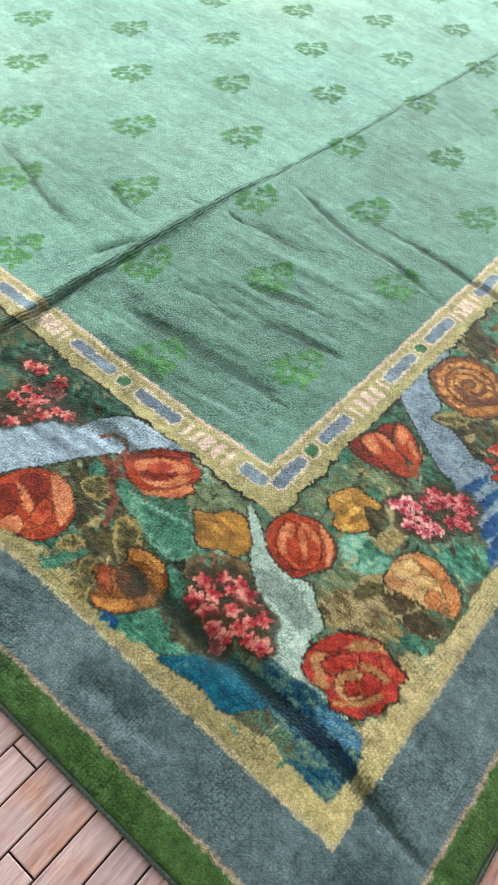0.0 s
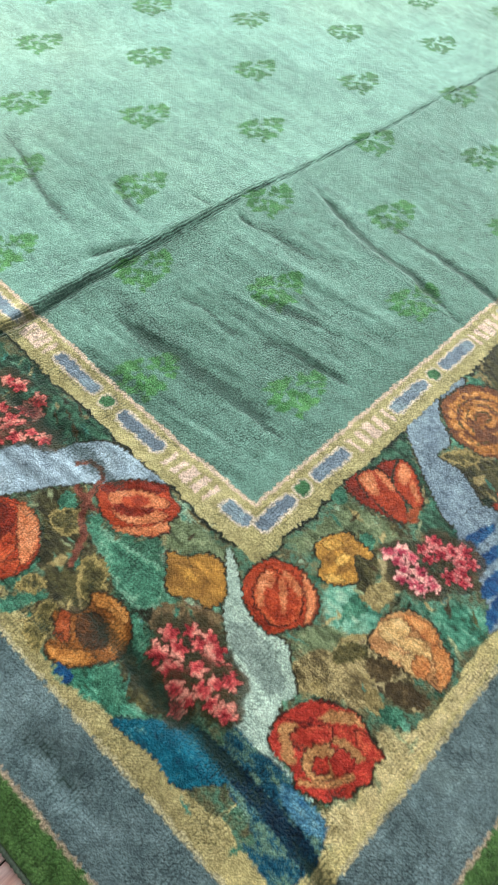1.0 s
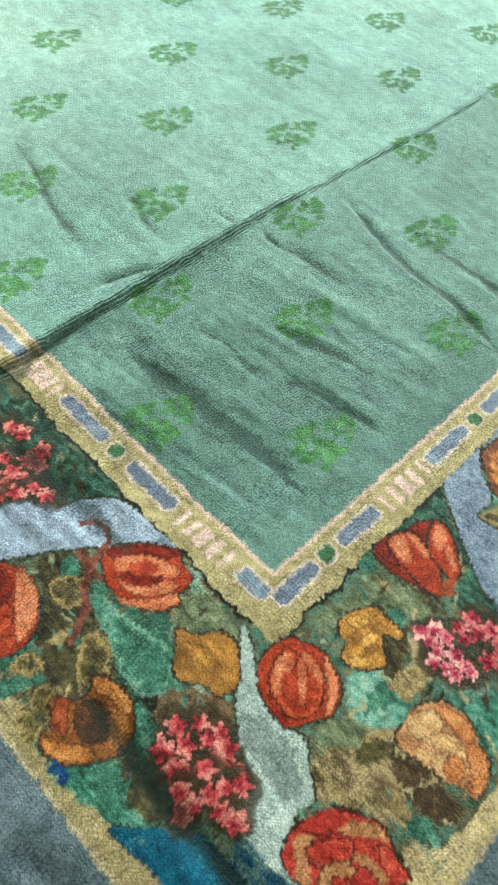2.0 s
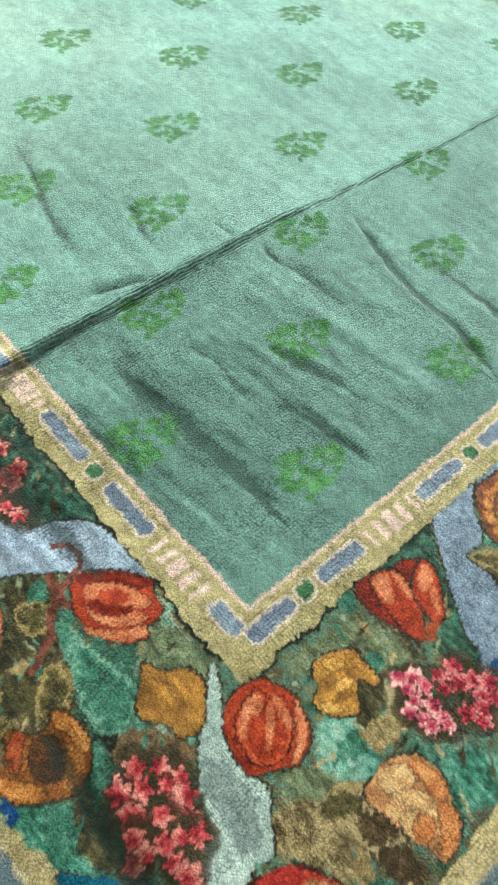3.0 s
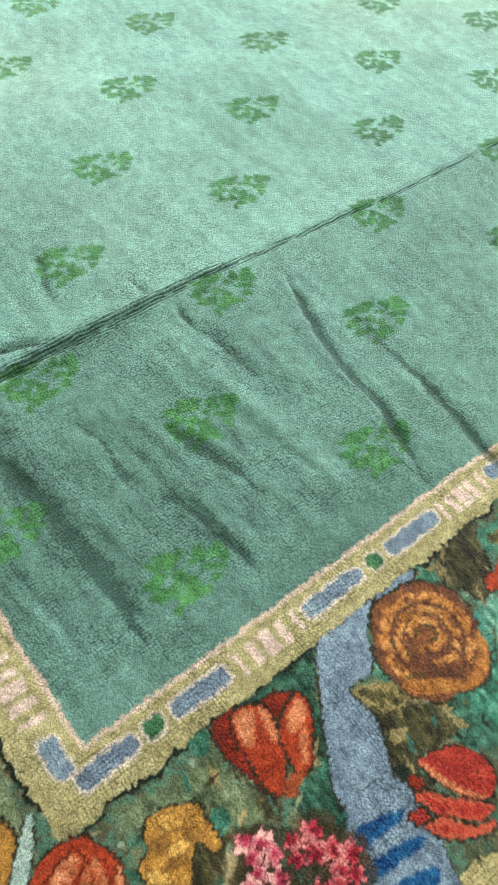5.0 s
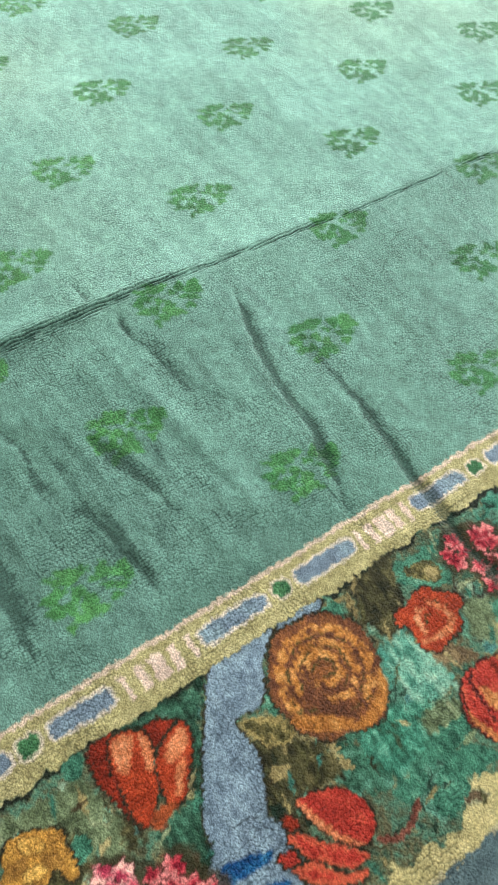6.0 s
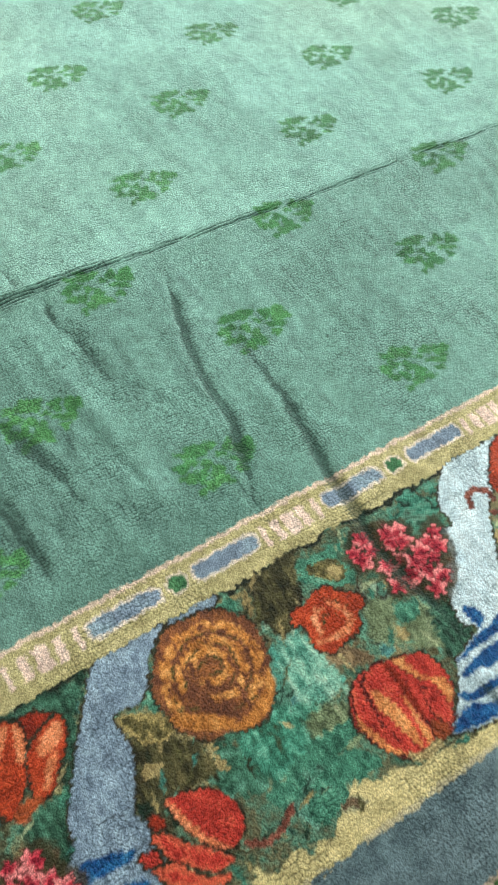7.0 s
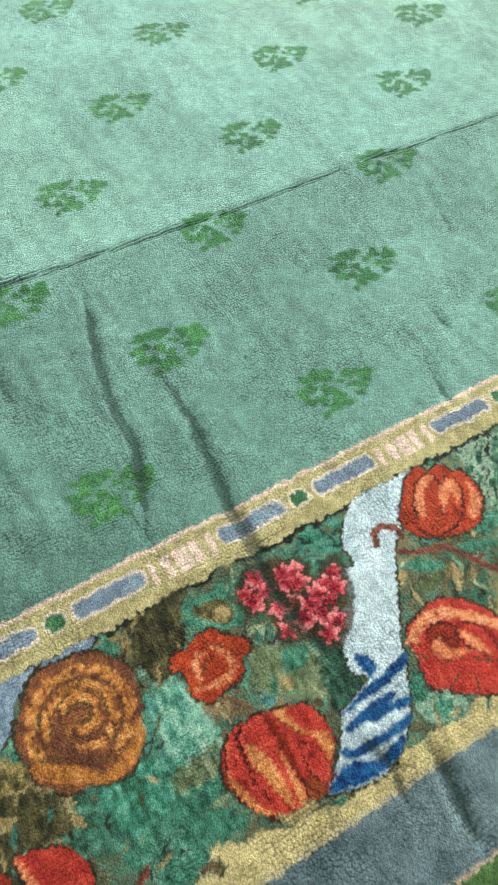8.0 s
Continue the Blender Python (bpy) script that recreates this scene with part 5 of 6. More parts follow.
petal(k, DEEP, [(0.375, -0.346), (0.392, -0.349), (0.396, -0.367), (0.378, -0.365)], 0.0045, 0, OUTLINE)
petal(k, SCARLET, [(0.341, -0.386), (0.363, -0.389), (0.365, -0.405), (0.346, -0.401)], 0.0045, 0, OUTLINE)
k = add_part("stem", "brick red curling stem", floral)
vein(k, STEM, [(0.485, -0.45), (0.511, -0.466), (0.54, -0.462), (0.568, -0.445)], 0.012)
k = add_part("rose", "small scarlet woven rose", floral)
petal(k, REDS, [(0.763, -0.19), (0.784, -0.18), (0.816, -0.18), (0.83, -0.201), (0.855, -0.218), (0.857, -0.238), (0.833, -0.251), (0.828, -0.269), (0.802, -0.277), (0.78, -0.28), (0.756, -0.283), (0.738, -0.267), (0.738, -0.244), (0.74, -0.22), (0.723, -0.212), (0.737, -0.191)], 0.0045, 0, OUTLINE)
vein(k, MOSS, [(0.755, -0.228), (0.773, -0.201), (0.805, -0.201), (0.828, -0.227)], 0.006, 0.43)
vein(k, PALES, [(0.76, -0.246), (0.761, -0.223), (0.777, -0.207), (0.801, -0.208), (0.818, -0.229), (0.82, -0.252), (0.801, -0.264)], 0.012, 0.33)
vein(k, PALES, [(0.748, -0.257), (0.771, -0.263), (0.791, -0.264)], 0.012, 0.33)
vein(k, MOSS, [(0.769, -0.241), (0.778, -0.222), (0.8, -0.23), (0.803, -0.25)], 0.006, 0.43)
petal(k, REDS, [(0.777, -0.23), (0.792, -0.23), (0.8, -0.248), (0.783, -0.25), (0.775, -0.242)], 0, 0)
k = add_part("tulip", "striped scarlet and orange woven tulip", floral)
petal(k, SCARLET, [(0.734, -0.364), (0.757, -0.344), (0.787, -0.337), (0.822, -0.34), (0.854, -0.348), (0.891, -0.365), (0.902, -0.402), (0.895, -0.437), (0.873, -0.462), (0.849, -0.487), (0.819, -0.483), (0.789, -0.488), (0.763, -0.481), (0.745, -0.462), (0.727, -0.426), (0.724, -0.396)], 0.0045, 0, OUTLINE)
petal(k, SCARLET, [(0.743, -0.36), (0.764, -0.347), (0.762, -0.371), (0.755, -0.413), (0.767, -0.461), (0.765, -0.478), (0.743, -0.457), (0.727, -0.416)], 0.004, 0.2)
petal(k, ORANGE, [(0.731, -0.386), (0.733, -0.405), (0.746, -0.444), (0.764, -0.476), (0.742, -0.458), (0.727, -0.417)], 0, 0)
petal(k, SCARLET, [(0.775, -0.35), (0.807, -0.339), (0.827, -0.348), (0.822, -0.386), (0.82, -0.423), (0.822, -0.47), (0.799, -0.489), (0.789, -0.47), (0.783, -0.431), (0.766, -0.392)], 0.004, 0.2)
petal(k, ORANGE, [(0.776, -0.369), (0.793, -0.393), (0.801, -0.426), (0.8, -0.461), (0.796, -0.483), (0.787, -0.466), (0.777, -0.433), (0.769, -0.395)], 0, 0)
petal(k, ORANGE, [(0.816, -0.402), (0.818, -0.44), (0.82, -0.469), (0.806, -0.483), (0.808, -0.453)], 0, 0)
petal(k, DEEP, [(0.818, -0.34), (0.83, -0.356), (0.831, -0.406), (0.827, -0.45), (0.82, -0.428), (0.819, -0.38)], 0, 0)
petal(k, ORANGE, [(0.834, -0.346), (0.853, -0.384), (0.875, -0.415), (0.878, -0.448), (0.892, -0.441), (0.893, -0.404), (0.873, -0.368), (0.852, -0.35)], 0.0022, 0)
petal(k, SCARLET, [(0.855, -0.355), (0.89, -0.366), (0.896, -0.404), (0.88, -0.407), (0.859, -0.378)], 0, 0)
petal(k, SCARLET, [(0.851, -0.412), (0.869, -0.432), (0.873, -0.462), (0.856, -0.477), (0.844, -0.455), (0.844, -0.432)], 0.004, 0.3)
petal(k, RUST, [(0.833, -0.458), (0.852, -0.478), (0.838, -0.489), (0.823, -0.481)], 0.0022, 0)
petal(k, SANDS, [(0.767, -0.475), (0.789, -0.486), (0.816, -0.484), (0.826, -0.494), (0.79, -0.501), (0.771, -0.492)], 0, 0)
florets("crimson pink woven blossom", CRIMSON, [(0.922, -0.141), (0.898, -0.155), (0.927, -0.165), (0.904, -0.178), (0.972, -0.153), (0.994, -0.16), (0.964, -0.176), (0.991, -0.182), (0.933, -0.208), (0.968, -0.211), (0.932, -0.244)], 0.0155)
florets("crimson pink woven blossom", CRIMSON, [(0.961, -0.246), (0.983, -0.225), (1.054, -0.196), (1.029, -0.207), (1.043, -0.221), (1.005, -0.213), (1.018, -0.235), (0.991, -0.252), (1.011, -0.269), (0.987, -0.286)], 0.0165)
k = add_part("tulip", "bright orange-red woven tulip with pale rim", floral)
petal(k, REDS, [(1.277, -0.109), (1.314, -0.095), (1.323, -0.115), (1.353, -0.111), (1.361, -0.135), (1.381, -0.145), (1.385, -0.183), (1.374, -0.218), (1.331, -0.25), (1.281, -0.242), (1.246, -0.228), (1.217, -0.199), (1.221, -0.166)], 0.0045, 0, OUTLINE)
petal(k, REDS, [(1.269, -0.146), (1.3, -0.122), (1.325, -0.125), (1.325, -0.152), (1.352, -0.143), (1.352, -0.178), (1.322, -0.216), (1.29, -0.231), (1.254, -0.226), (1.243, -0.198)], 0.0045, 0)
petal(k, PALES, [(1.269, -0.146), (1.302, -0.12), (1.326, -0.126), (1.292, -0.145), (1.262, -0.189), (1.254, -0.175)], 0, 0)
petal(k, PALES, [(1.32, -0.155), (1.353, -0.145), (1.352, -0.176), (1.332, -0.195), (1.334, -0.168), (1.298, -0.2), (1.304, -0.179)], 0, 0)
petal(k, PALES, [(1.376, -0.164), (1.375, -0.212), (1.341, -0.237), (1.335, -0.221), (1.36, -0.197)], 0, 0)
k = add_part("rose", "large scarlet woven rose", floral)
petal(k, SCARLET, [(1.104, -0.344), (1.143, -0.332), (1.178, -0.326), (1.214, -0.343), (1.24, -0.373), (1.256, -0.407), (1.255, -0.446), (1.228, -0.485), (1.182, -0.503), (1.141, -0.488), (1.108, -0.463), (1.08, -0.435), (1.092, -0.399), (1.092, -0.373)], 0.0045, 0, OUTLINE)
vein(k, PALES, [(1.096, -0.367), (1.134, -0.344), (1.178, -0.349), (1.22, -0.383), (1.245, -0.413)], 0.02, 0.33)
petal(k, DEEP, [(1.137, -0.363), (1.169, -0.369), (1.175, -0.395), (1.151, -0.411), (1.124, -0.394)], 0.004, 0.3)
petal(k, PALES, [(1.12, -0.394), (1.14, -0.383), (1.15, -0.409), (1.178, -0.427), (1.14, -0.421)], 0, 0)
petal(k, SCARLET, [(1.188, -0.384), (1.217, -0.402), (1.219, -0.447), (1.205, -0.461), (1.192, -0.432), (1.176, -0.407)], 0.004, 0)
petal(k, PALES, [(1.182, -0.391), (1.201, -0.413), (1.204, -0.45), (1.191, -0.434), (1.18, -0.414)], 0, 0)
vein(k, MOSS, [(1.099, -0.39), (1.129, -0.42), (1.175, -0.439), (1.214, -0.472)], 0.005, 0.43)
vein(k, MOSS, [(1.11, -0.46), (1.134, -0.448), (1.16, -0.457), (1.149, -0.484)], 0.004, 0.43)

# ---- plain bands ----
slate = pick(np.clip(1.5 * (0.55 * fbm(GX, GY, 0.13, 73) + 0.25 * N2 + 0.2 * N1 - 0.5) + 0.5, 0, 1), (58, 76, 80), (86, 106, 110), (106, 126, 130), (124, 146, 146))
lay(FULL, soft(-beyond(0)), slate, grey)
lay(FULL, soft(np.abs(beyond(0)) - 0.004) * (vnoise(GX, GY, 0.03, 71) > 0.2), (182, 172, 136), floral)
lay(FULL, soft(-beyond(1)), pick(0.5 * N2 + 0.5 * N1, (52, 82, 42), (76, 112, 60), (98, 134, 78)), green)
lay(FULL, soft(np.abs(beyond(1)) - 0.0035) * (vnoise(GX, GY, 0.02, 72) > 0.15), (176, 158, 136), grey)

grey_of = TINT.mean(axis=2, keepdims=True)
reddish = np.clip(3 * (TINT[..., :1] / (TINT[..., 1:2] + 0.02) - 1.6), 0, 1)
TINT = TINT * (1 - 0.15 * reddish) + grey_of * 0.02 * reddish      # the reds have faded a little
# every tuft takes the dye a little differently, and the whole has yellowed and greyed unevenly
TINT *= (0.74 + 0.48 * N1 + 0.14 * (WHITE - 0.5))[..., None]
TINT *= ((0.88 + 0.24 * fbm(GX, GY, 0.25, 75)) * (0.80 + 0.40 * fbm(GX * 1.5, GY, 0.03, 77)))[..., None]


# ---- relief: folds, wrinkles, uneven pile ----
Z = np.zeros(GX.shape)
OPEN_SHADE = 0.34 * np.clip(2.2 * (fbm(GX, GY, 0.022, 82) - 0.40), 0, 1)                        # darkening of the pile: thin-pile speckle here, shade of folds and furrows added below
Z += 0.004 * (fbm(GX, GY, 0.5, 81) - 0.5) + 0.0016 * (fbm(GX * 2.2, GY, 0.12, 84) - 0.5)
Z += 0.0006 * (WHITE - 0.5) + 0.0007 * (vnoise(GX, GY, 0.006, 87) - 0.5)


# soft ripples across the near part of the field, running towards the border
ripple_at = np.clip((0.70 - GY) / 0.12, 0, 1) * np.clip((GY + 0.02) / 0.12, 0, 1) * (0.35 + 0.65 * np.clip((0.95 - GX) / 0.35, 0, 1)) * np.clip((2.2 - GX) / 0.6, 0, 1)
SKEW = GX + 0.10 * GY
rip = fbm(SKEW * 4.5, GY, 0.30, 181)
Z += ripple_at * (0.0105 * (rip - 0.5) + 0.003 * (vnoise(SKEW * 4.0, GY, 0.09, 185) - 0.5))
# shade in the ripple troughs and finer streaks, painted as dark colour
OPEN_SHADE += 0.62 * ripple_at * np.clip(3.2 * (0.47 - rip), 0, 1) + 0.40 * ripple_at * np.clip(4.5 * (fbm(SKEW * 9, GY, 0.16, 188) - 0.58), 0, 1)
# and fainter ones beyond the fold and over the borders
Z += np.clip((GY - 0.74) / 0.1, 0, 1) * np.clip((1.25 - GX) / 0.7, 0, 1) * np.clip((1.6 - GY) / 0.6, 0, 1) * 0.007 * (fbm(SKEW * 4.0, GY, 0.32, 187) - 0.5)
Z += np.clip((-GY) / 0.1, 0, 1) * 0.005 * (fbm(SKEW * 3.5, GY, 0.30, 190) - 0.5) + np.clip((-GX) / 0.1, 0, 1) * 0.006 * (fbm(SKEW * 3.0, GY, 0.34, 193) - 0.5)


def wrinkle(points, width, deep, ridge=0.13, seed=0, crease_shade=1.0):
    """A soft pressed-in furrow, its shade painted in as dark colour; it fades out at both ends."""
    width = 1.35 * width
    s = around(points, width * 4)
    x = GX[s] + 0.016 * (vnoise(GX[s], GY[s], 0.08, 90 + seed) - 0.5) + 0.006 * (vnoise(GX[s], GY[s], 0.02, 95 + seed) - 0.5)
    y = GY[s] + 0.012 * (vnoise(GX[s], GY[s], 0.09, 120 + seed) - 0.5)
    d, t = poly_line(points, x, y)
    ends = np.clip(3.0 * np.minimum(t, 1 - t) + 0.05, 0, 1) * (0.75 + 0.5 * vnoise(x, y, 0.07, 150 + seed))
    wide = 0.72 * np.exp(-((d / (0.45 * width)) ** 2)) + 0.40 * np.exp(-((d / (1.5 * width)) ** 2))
    OPEN_SHADE[s] += crease_shade * min(1.0, deep / 0.0065) * np.clip(ends, 0, 1.1) * wide * (0.65 + 1.1 * fbm(x, y, 0.03, 170 + seed))
    Z[s] += 1.1 * ends * deep * (-np.exp(-((d / width) ** 2)) + ridge * np.exp(-((d / (2.4 * width)) ** 2)))


# the long fold: a low ridge, along whose crest whole rows of tufts have parted into ribs
d = GY - FOLD
left = np.clip((0.95 - GX) / 0.45, 0, 1)
strong = 0.42 + 0.55 * left + 0.35 * (vnoise(GX, GY * 0, 0.1, 161) - 0.5)
Z += strong * (-0.0065 * np.exp(-((d / 0.012) ** 2)) + 0.0075 * np.exp(-((d / 0.036) ** 2)))
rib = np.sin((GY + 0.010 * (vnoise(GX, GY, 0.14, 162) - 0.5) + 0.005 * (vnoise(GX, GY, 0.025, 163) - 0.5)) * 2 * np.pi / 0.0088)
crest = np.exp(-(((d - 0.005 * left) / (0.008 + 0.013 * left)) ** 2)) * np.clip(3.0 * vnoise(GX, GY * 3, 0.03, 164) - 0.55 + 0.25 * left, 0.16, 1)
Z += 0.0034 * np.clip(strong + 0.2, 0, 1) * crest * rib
# dark between the ribs, and a wider shade about the fold, painted in
OPEN_SHADE += np.clip(strong + 0.25, 0, 1) * crest * np.clip(0.38 - 1.15 * rib, 0, 1) * 1.12
OPEN_SHADE += (0.30 + 0.25 * left) * np.exp(-((d / (0.022 + 0.02 * left)) ** 2)) * fbm(GX, GY, 0.03, 167)
# towards the short side the fold gapes, its shadow painted in dark
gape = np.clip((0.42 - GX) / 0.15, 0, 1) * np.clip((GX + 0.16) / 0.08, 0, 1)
OPEN_SHADE += gape * (0.46 - 0.45 * rib) * np.exp(-(((d + 0.002) / 0.011) ** 2)) * (0.25 + 1.1 * vnoise(GX, GY, 0.025, 165))
Z -= gape * 0.004 * np.exp(-((d / 0.012) ** 2))
# the near part lies a little lower and slopes off from the fold
Z += -0.012 * np.clip((FOLD - GY) / 0.35, 0, 1) * np.clip(GY / 0.25, 0, 1)

wrinkle([(0.948, 0.675), (0.900, 0.52), (0.875, 0.38), (0.850, 0.20), (0.815, 0.09), (0.775, -0.02)], 0.010, 0.0075, seed=1, crease_shade=1.4)
wrinkle([(0.974, 0.44), (0.985, 0.24), (0.963, 0.08), (0.950, -0.01), (0.944, -0.11), (0.955, -0.28), (0.985, -0.42)], 0.012, 0.0062, seed=2, crease_shade=1.4)
wrinkle([(0.130, 0.62), (0.150, 0.52), (0.170, 0.39), (0.172, 0.25), (0.172, 0.12), (0.195, 0.0)], 0.013, 0.0075, seed=3, crease_shade=1.25)
wrinkle([(0.440, 0.45), (0.470, 0.36), (0.500, 0.28), (0.520, 0.17)], 0.012, 0.0070, seed=4, crease_shade=1.3)
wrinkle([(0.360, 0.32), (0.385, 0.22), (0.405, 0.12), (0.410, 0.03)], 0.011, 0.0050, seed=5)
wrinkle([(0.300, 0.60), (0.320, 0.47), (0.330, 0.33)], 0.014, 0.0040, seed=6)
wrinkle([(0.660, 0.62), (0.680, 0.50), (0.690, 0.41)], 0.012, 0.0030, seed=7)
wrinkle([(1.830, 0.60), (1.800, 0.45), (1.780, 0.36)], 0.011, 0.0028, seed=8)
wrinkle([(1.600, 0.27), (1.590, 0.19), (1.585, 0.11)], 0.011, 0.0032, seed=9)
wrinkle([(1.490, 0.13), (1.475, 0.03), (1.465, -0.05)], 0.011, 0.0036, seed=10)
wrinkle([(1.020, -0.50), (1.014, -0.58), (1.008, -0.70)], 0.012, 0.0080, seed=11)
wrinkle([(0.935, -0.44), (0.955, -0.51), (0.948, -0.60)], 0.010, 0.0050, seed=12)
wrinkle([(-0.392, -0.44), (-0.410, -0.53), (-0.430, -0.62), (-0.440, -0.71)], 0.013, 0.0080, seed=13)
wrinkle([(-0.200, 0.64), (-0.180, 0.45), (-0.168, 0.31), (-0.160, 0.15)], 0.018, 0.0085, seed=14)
wrinkle([(-0.380, 0.16), (-0.392, 0.0), (-0.392, -0.16), (-0.388, -0.30), (-0.386, -0.46)], 0.022, 0.0120, seed=15, crease_shade=0.9)
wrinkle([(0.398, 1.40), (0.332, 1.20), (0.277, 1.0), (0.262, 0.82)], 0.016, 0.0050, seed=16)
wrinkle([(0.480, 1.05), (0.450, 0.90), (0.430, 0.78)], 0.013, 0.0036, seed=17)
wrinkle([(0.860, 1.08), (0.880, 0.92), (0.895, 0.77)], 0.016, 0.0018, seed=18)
wrinkle([(0.400, 0.720), (0.330, 0.765), (0.250, 0.785), (0.190, 0.795)], 0.010, 0.0070, seed=19, crease_shade=0.5)
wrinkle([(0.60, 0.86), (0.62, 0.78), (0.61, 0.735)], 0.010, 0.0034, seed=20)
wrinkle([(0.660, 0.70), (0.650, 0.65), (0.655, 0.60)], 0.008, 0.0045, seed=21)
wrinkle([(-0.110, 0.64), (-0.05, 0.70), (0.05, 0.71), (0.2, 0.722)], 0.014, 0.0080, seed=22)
wrinkle([(-0.600, 0.0), (-0.585, -0.12), (-0.590, -0.22)], 0.018, 0.0060, seed=23, crease_shade=0.45)
wrinkle([(-0.205, -0.17), (-0.225, -0.22), (-0.275, -0.30)], 0.030, 0.0045, seed=24, crease_shade=0.25)
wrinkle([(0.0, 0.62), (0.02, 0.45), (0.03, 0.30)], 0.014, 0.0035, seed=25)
wrinkle([(-0.275, -0.30), (-0.29, -0.42), (-0.30, -0.55)], 0.016, 0.0040, seed=26, crease_shade=0.4)

Z = np.maximum(Z, -0.0125 + 0.25 * (Z + 0.0125))       # the foundation stops the deepest creases
Z = np.maximum(Z, -0.0165)
Z -= 0.009 * np.exp(-((np.minimum.reduce([GX + WEST[2], GY + SOUTH[2]]) / 0.035) ** 2))   # the rim lies flatter
# pile rounds down to the floor at the rug's rim
rim = np.minimum.reduce([GX + WEST[2], GY + SOUTH[2], FIELD_X + WEST[2] - GX, FIELD_Y + SOUTH[2] - GY])
Z = FLOOR_Z + 0.003 + (Z - FLOOR_Z - 0.003) * np.sqrt(np.clip(rim / 0.008, 0, 1))


def pile_mesh(name, cells):
    """A mesh of the given grid cells, with the dyes as a colour attribute."""
    ny, nx = GX.shape
    r, c = cells // (nx - 1), cells % (nx - 1)
    i = r * nx + c
    quads = np.stack([i, i + 1, i + nx + 1, i + nx], 1)
    used, back = np.unique(quads, return_inverse=True)
    me = bpy.data.meshes.new(name)
    me.vertices.add(len(used))
    me.vertices.foreach_set("co", np.stack([GX.ravel()[used], GY.ravel()[used], Z.ravel()[used]], 1).astype(np.float32).ravel())
    me.loops.add(4 * len(cells))
    me.loops.foreach_set("vertex_index", back.ravel().astype(np.int32))
    me.polygons.add(len(cells))
    me.polygons.foreach_set("loop_start", np.arange(0, 4 * len(cells), 4, dtype=np.int32))
    me.update(calc_edges=True)
    tint = me.color_attributes.new("tint", "FLOAT_COLOR", "POINT")
    rgba = np.ones((len(used), 4), np.float32)
    rgba[:, :3] = TINT.reshape(-1, 3)[used]
    rgba[:, 3] = np.clip(OPEN_SHADE, 0, 1).ravel()[used]
    tint.data.foreach_set("color", rgba.ravel())
    me.polygons.foreach_set("use_smooth", np.ones(len(cells), bool))
    me.materials.append(PILE)
    return me


rug = tagged(new("floral_rug"), "large creased sea-green wool rug with floral border on wood", "rug")
rug.location = (0, 0, 0)
cell_part = WHICH[:-1, :-1].ravel()
order = np.argsort(cell_part, kind="stable")
cuts = np.searchsorted(cell_part[order], np.arange(len(PARTS) + 1))
made = {}
for k, (name, label, of) in enumerate(PARTS):
    cells = np.sort(order[cuts[k]:cuts[k + 1]])
    if len(cells) < 6:
        continue
    ob = new(name, pile_mesh(name, cells))
    ob.parent = made.get(of, rug)
    if label:
        tagged(ob, label)
    made[k] = ob
part("backing", box_bm(-WEST[2] + 0.004, FIELD_X + WEST[2] - 0.004, -SOUTH[2] + 0.004, FIELD_Y + SOUTH[2] - 0.004, FLOOR_Z, FLOOR_Z + 0.002), JUTE, rug, "woven jute backing")


def edge_cord(ax, ay, bx, by):
    """Overcast edge: a thin cord wound with slanting stitches."""
    length = math.hypot(bx - ax, by - ay)
    n, sides = int(length / 0.0035), 6
    dx, dy = (bx - ax) / length, (by - ay) / length
    verts, faces = [], []
    for i in range(n + 1):
        s = length * i / n
        for j in range(sides):
            q = 2 * math.pi * j / sides
            r = 0.0044 + 0.0011 * math.sin(2 * math.pi * s / 0.0095 + q)
            o, h = r * math.cos(q), r * math.sin(q)
            verts.append((ax + dx * s - dy * o, ay + dy * s + dx * o, FLOOR_Z + 0.0055 + h))
    for i in range(n):
        for j in range(sides):
            a, b = i * sides + j, i * sides + (j + 1) % sides
            faces.append((a, b, b + sides, a + sides))
    me = bpy.data.meshes.new("edge_cord")
    me.from_pydata(verts, [], faces)
    me.polygons.foreach_set("use_smooth", np.ones(len(faces), bool))
    me.materials.append(CORD)
    ob = new("edge_cord", me)
    ob.parent = rug
    tagged(ob, "grey-green overcast edge cord")


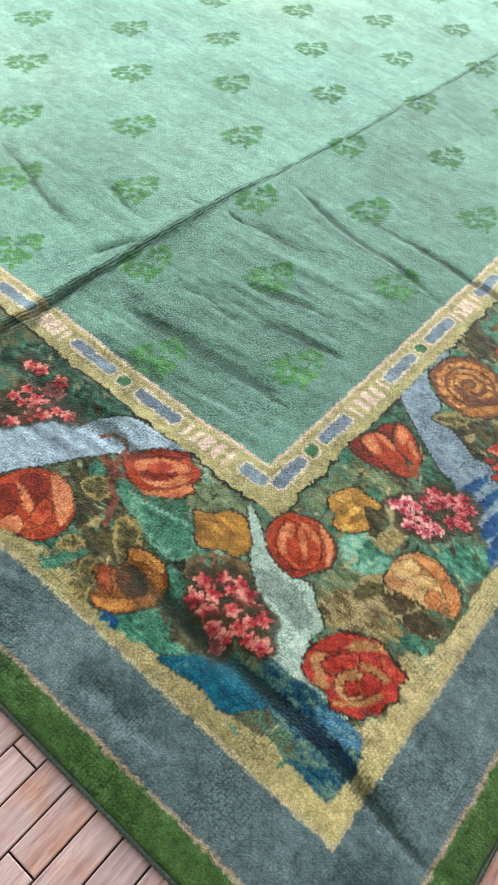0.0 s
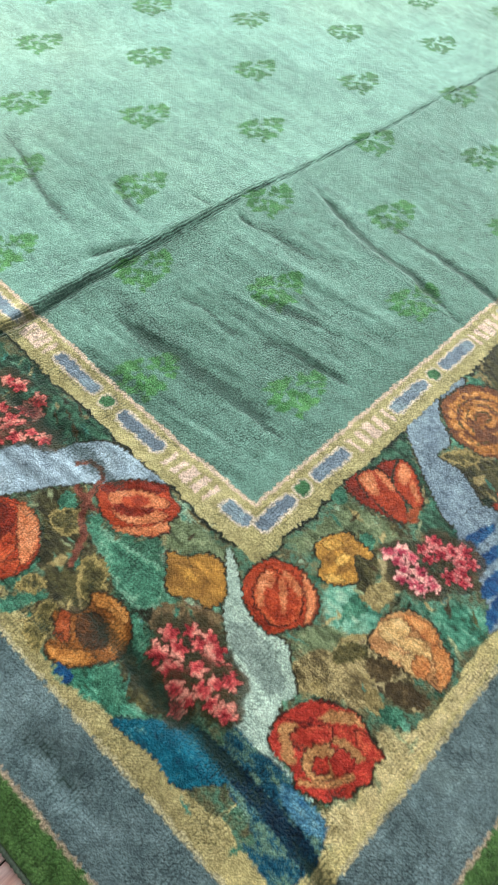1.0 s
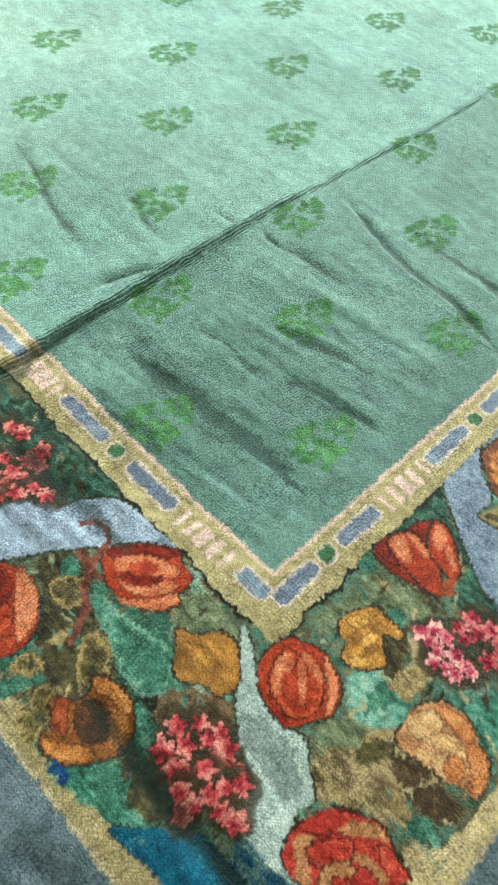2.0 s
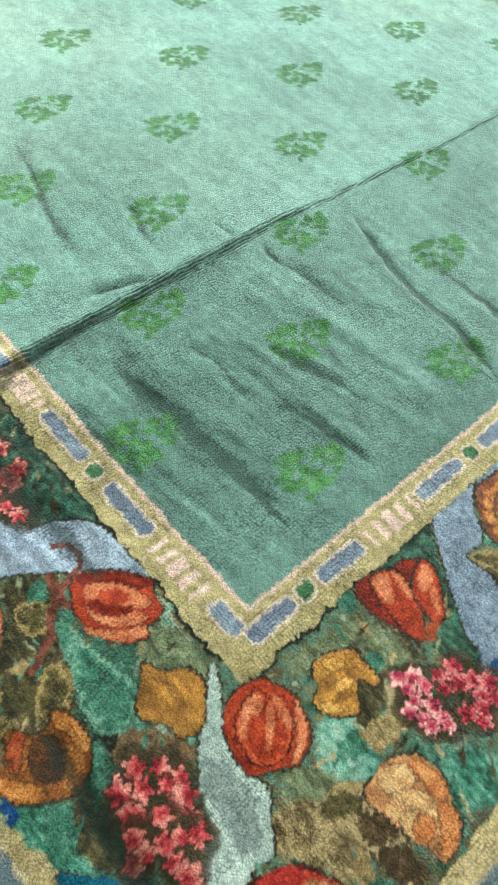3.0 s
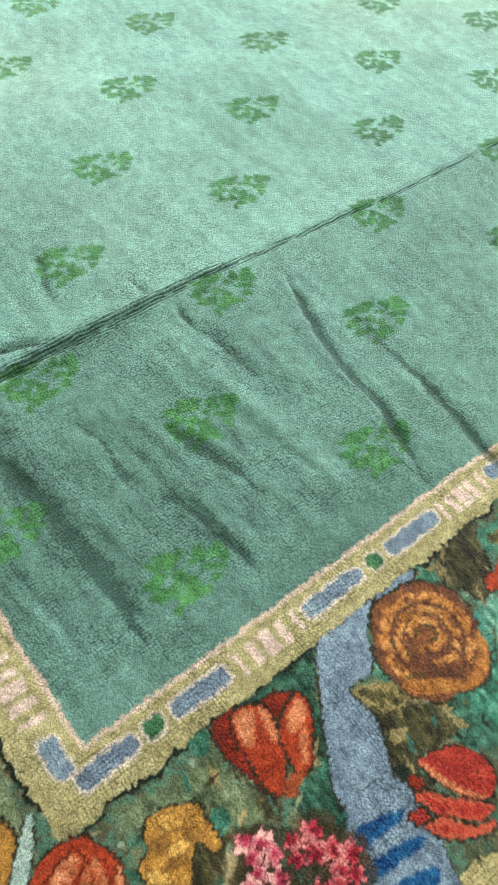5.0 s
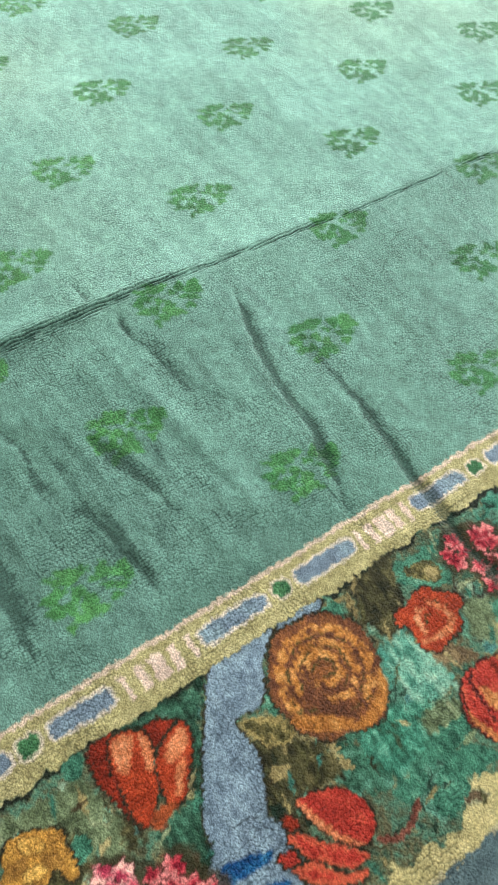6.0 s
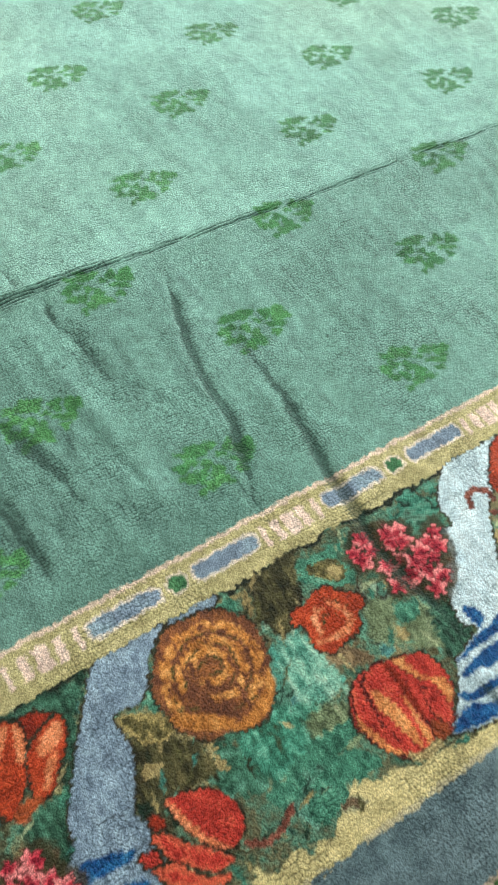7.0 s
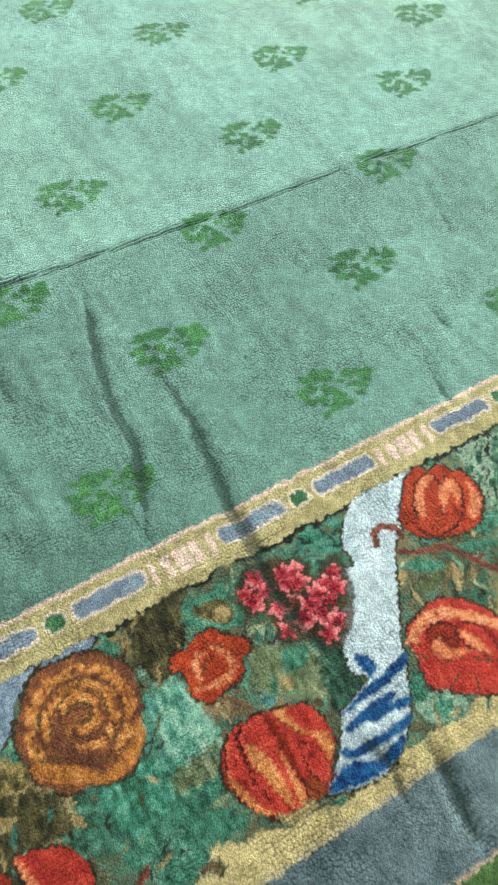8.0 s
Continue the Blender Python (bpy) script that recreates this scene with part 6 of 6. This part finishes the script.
x0, x1, y0, y1 = -WEST[2] - 0.002, FIELD_X + WEST[2] + 0.002, -SOUTH[2] - 0.002, FIELD_Y + SOUTH[2] + 0.002
edge_cord(x0, y0, x1, y0)
edge_cord(x0, y1, x0, y0)
edge_cord(x1, y0, x1, y1)
edge_cord(x1, y1, x0, y1)


# ---- floor strips, running along the rug's long side ----
STRIP, Y_JOINT = 0.0585, -0.048


def strip_verts(x0, x1, y0, y1):
    g, e, top = 0.0016, 0.0017, FLOOR_Z
    x0, x1, y0, y1 = x0 + g, x1 - g, y0 + g, y1 - g
    low = [(x0, y0), (x1, y0), (x1, y1), (x0, y1)]
    high = [(x0 + e, y0 + e), (x1 - e, y0 + e), (x1 - e, y1 - e), (x0 + e, y1 - e)]
    v = [(x, y, top - 0.006) for x, y in low] + [(x, y, top - e) for x, y in low] + [(x, y, top) for x, y in high]
    f = [(8, 9, 10, 11)]
    for k in (0, 4):
        f += [(k + i, k + (i + 1) % 4, k + 4 + (i + 1) % 4, k + 4 + i) for i in range(4)]
    return v, f


rest_v, rest_f = [], []
joints = random.Random(3)
first, count = math.ceil((ROOM_Y0 - Y_JOINT) / STRIP), int((ROOM_Y1 - ROOM_Y0) / STRIP) - 1
for i in range(count):
    y = Y_JOINT + STRIP * (first + i)
    x = ROOM_X0
    cut = -0.842 if abs(y - (Y_JOINT - 4 * STRIP) - STRIP) < 0.01 else None
    while x < ROOM_X1 - 0.01:
        nxt = min(ROOM_X1, x + joints.uniform(0.7, 1.9))
        if cut is not None and x < cut < nxt + 0.3:
            nxt, cut = cut, None
        if ROOM_X1 - nxt < 0.2:
            nxt = ROOM_X1
        v, f = strip_verts(x, nxt, y, y + STRIP)
        if y < 0.6 and x < 2.0 and nxt > -1.6 and y > -1.5:
            me = bpy.data.meshes.new("floorboard")
            me.from_pydata(v, [], f)
            me.materials.append(WOOD)
            new("floorboard", me).parent = floor
        else:
            k = len(rest_v)
            rest_v += v
            rest_f += [tuple(k + q for q in face) for face in f]
        x = nxt
me = bpy.data.meshes.new("floorboards")
me.from_pydata(rest_v, [], rest_f)
me.materials.append(WOOD)
rest = tagged(new("floorboards", me), kind="stuff")
rest.parent = floor
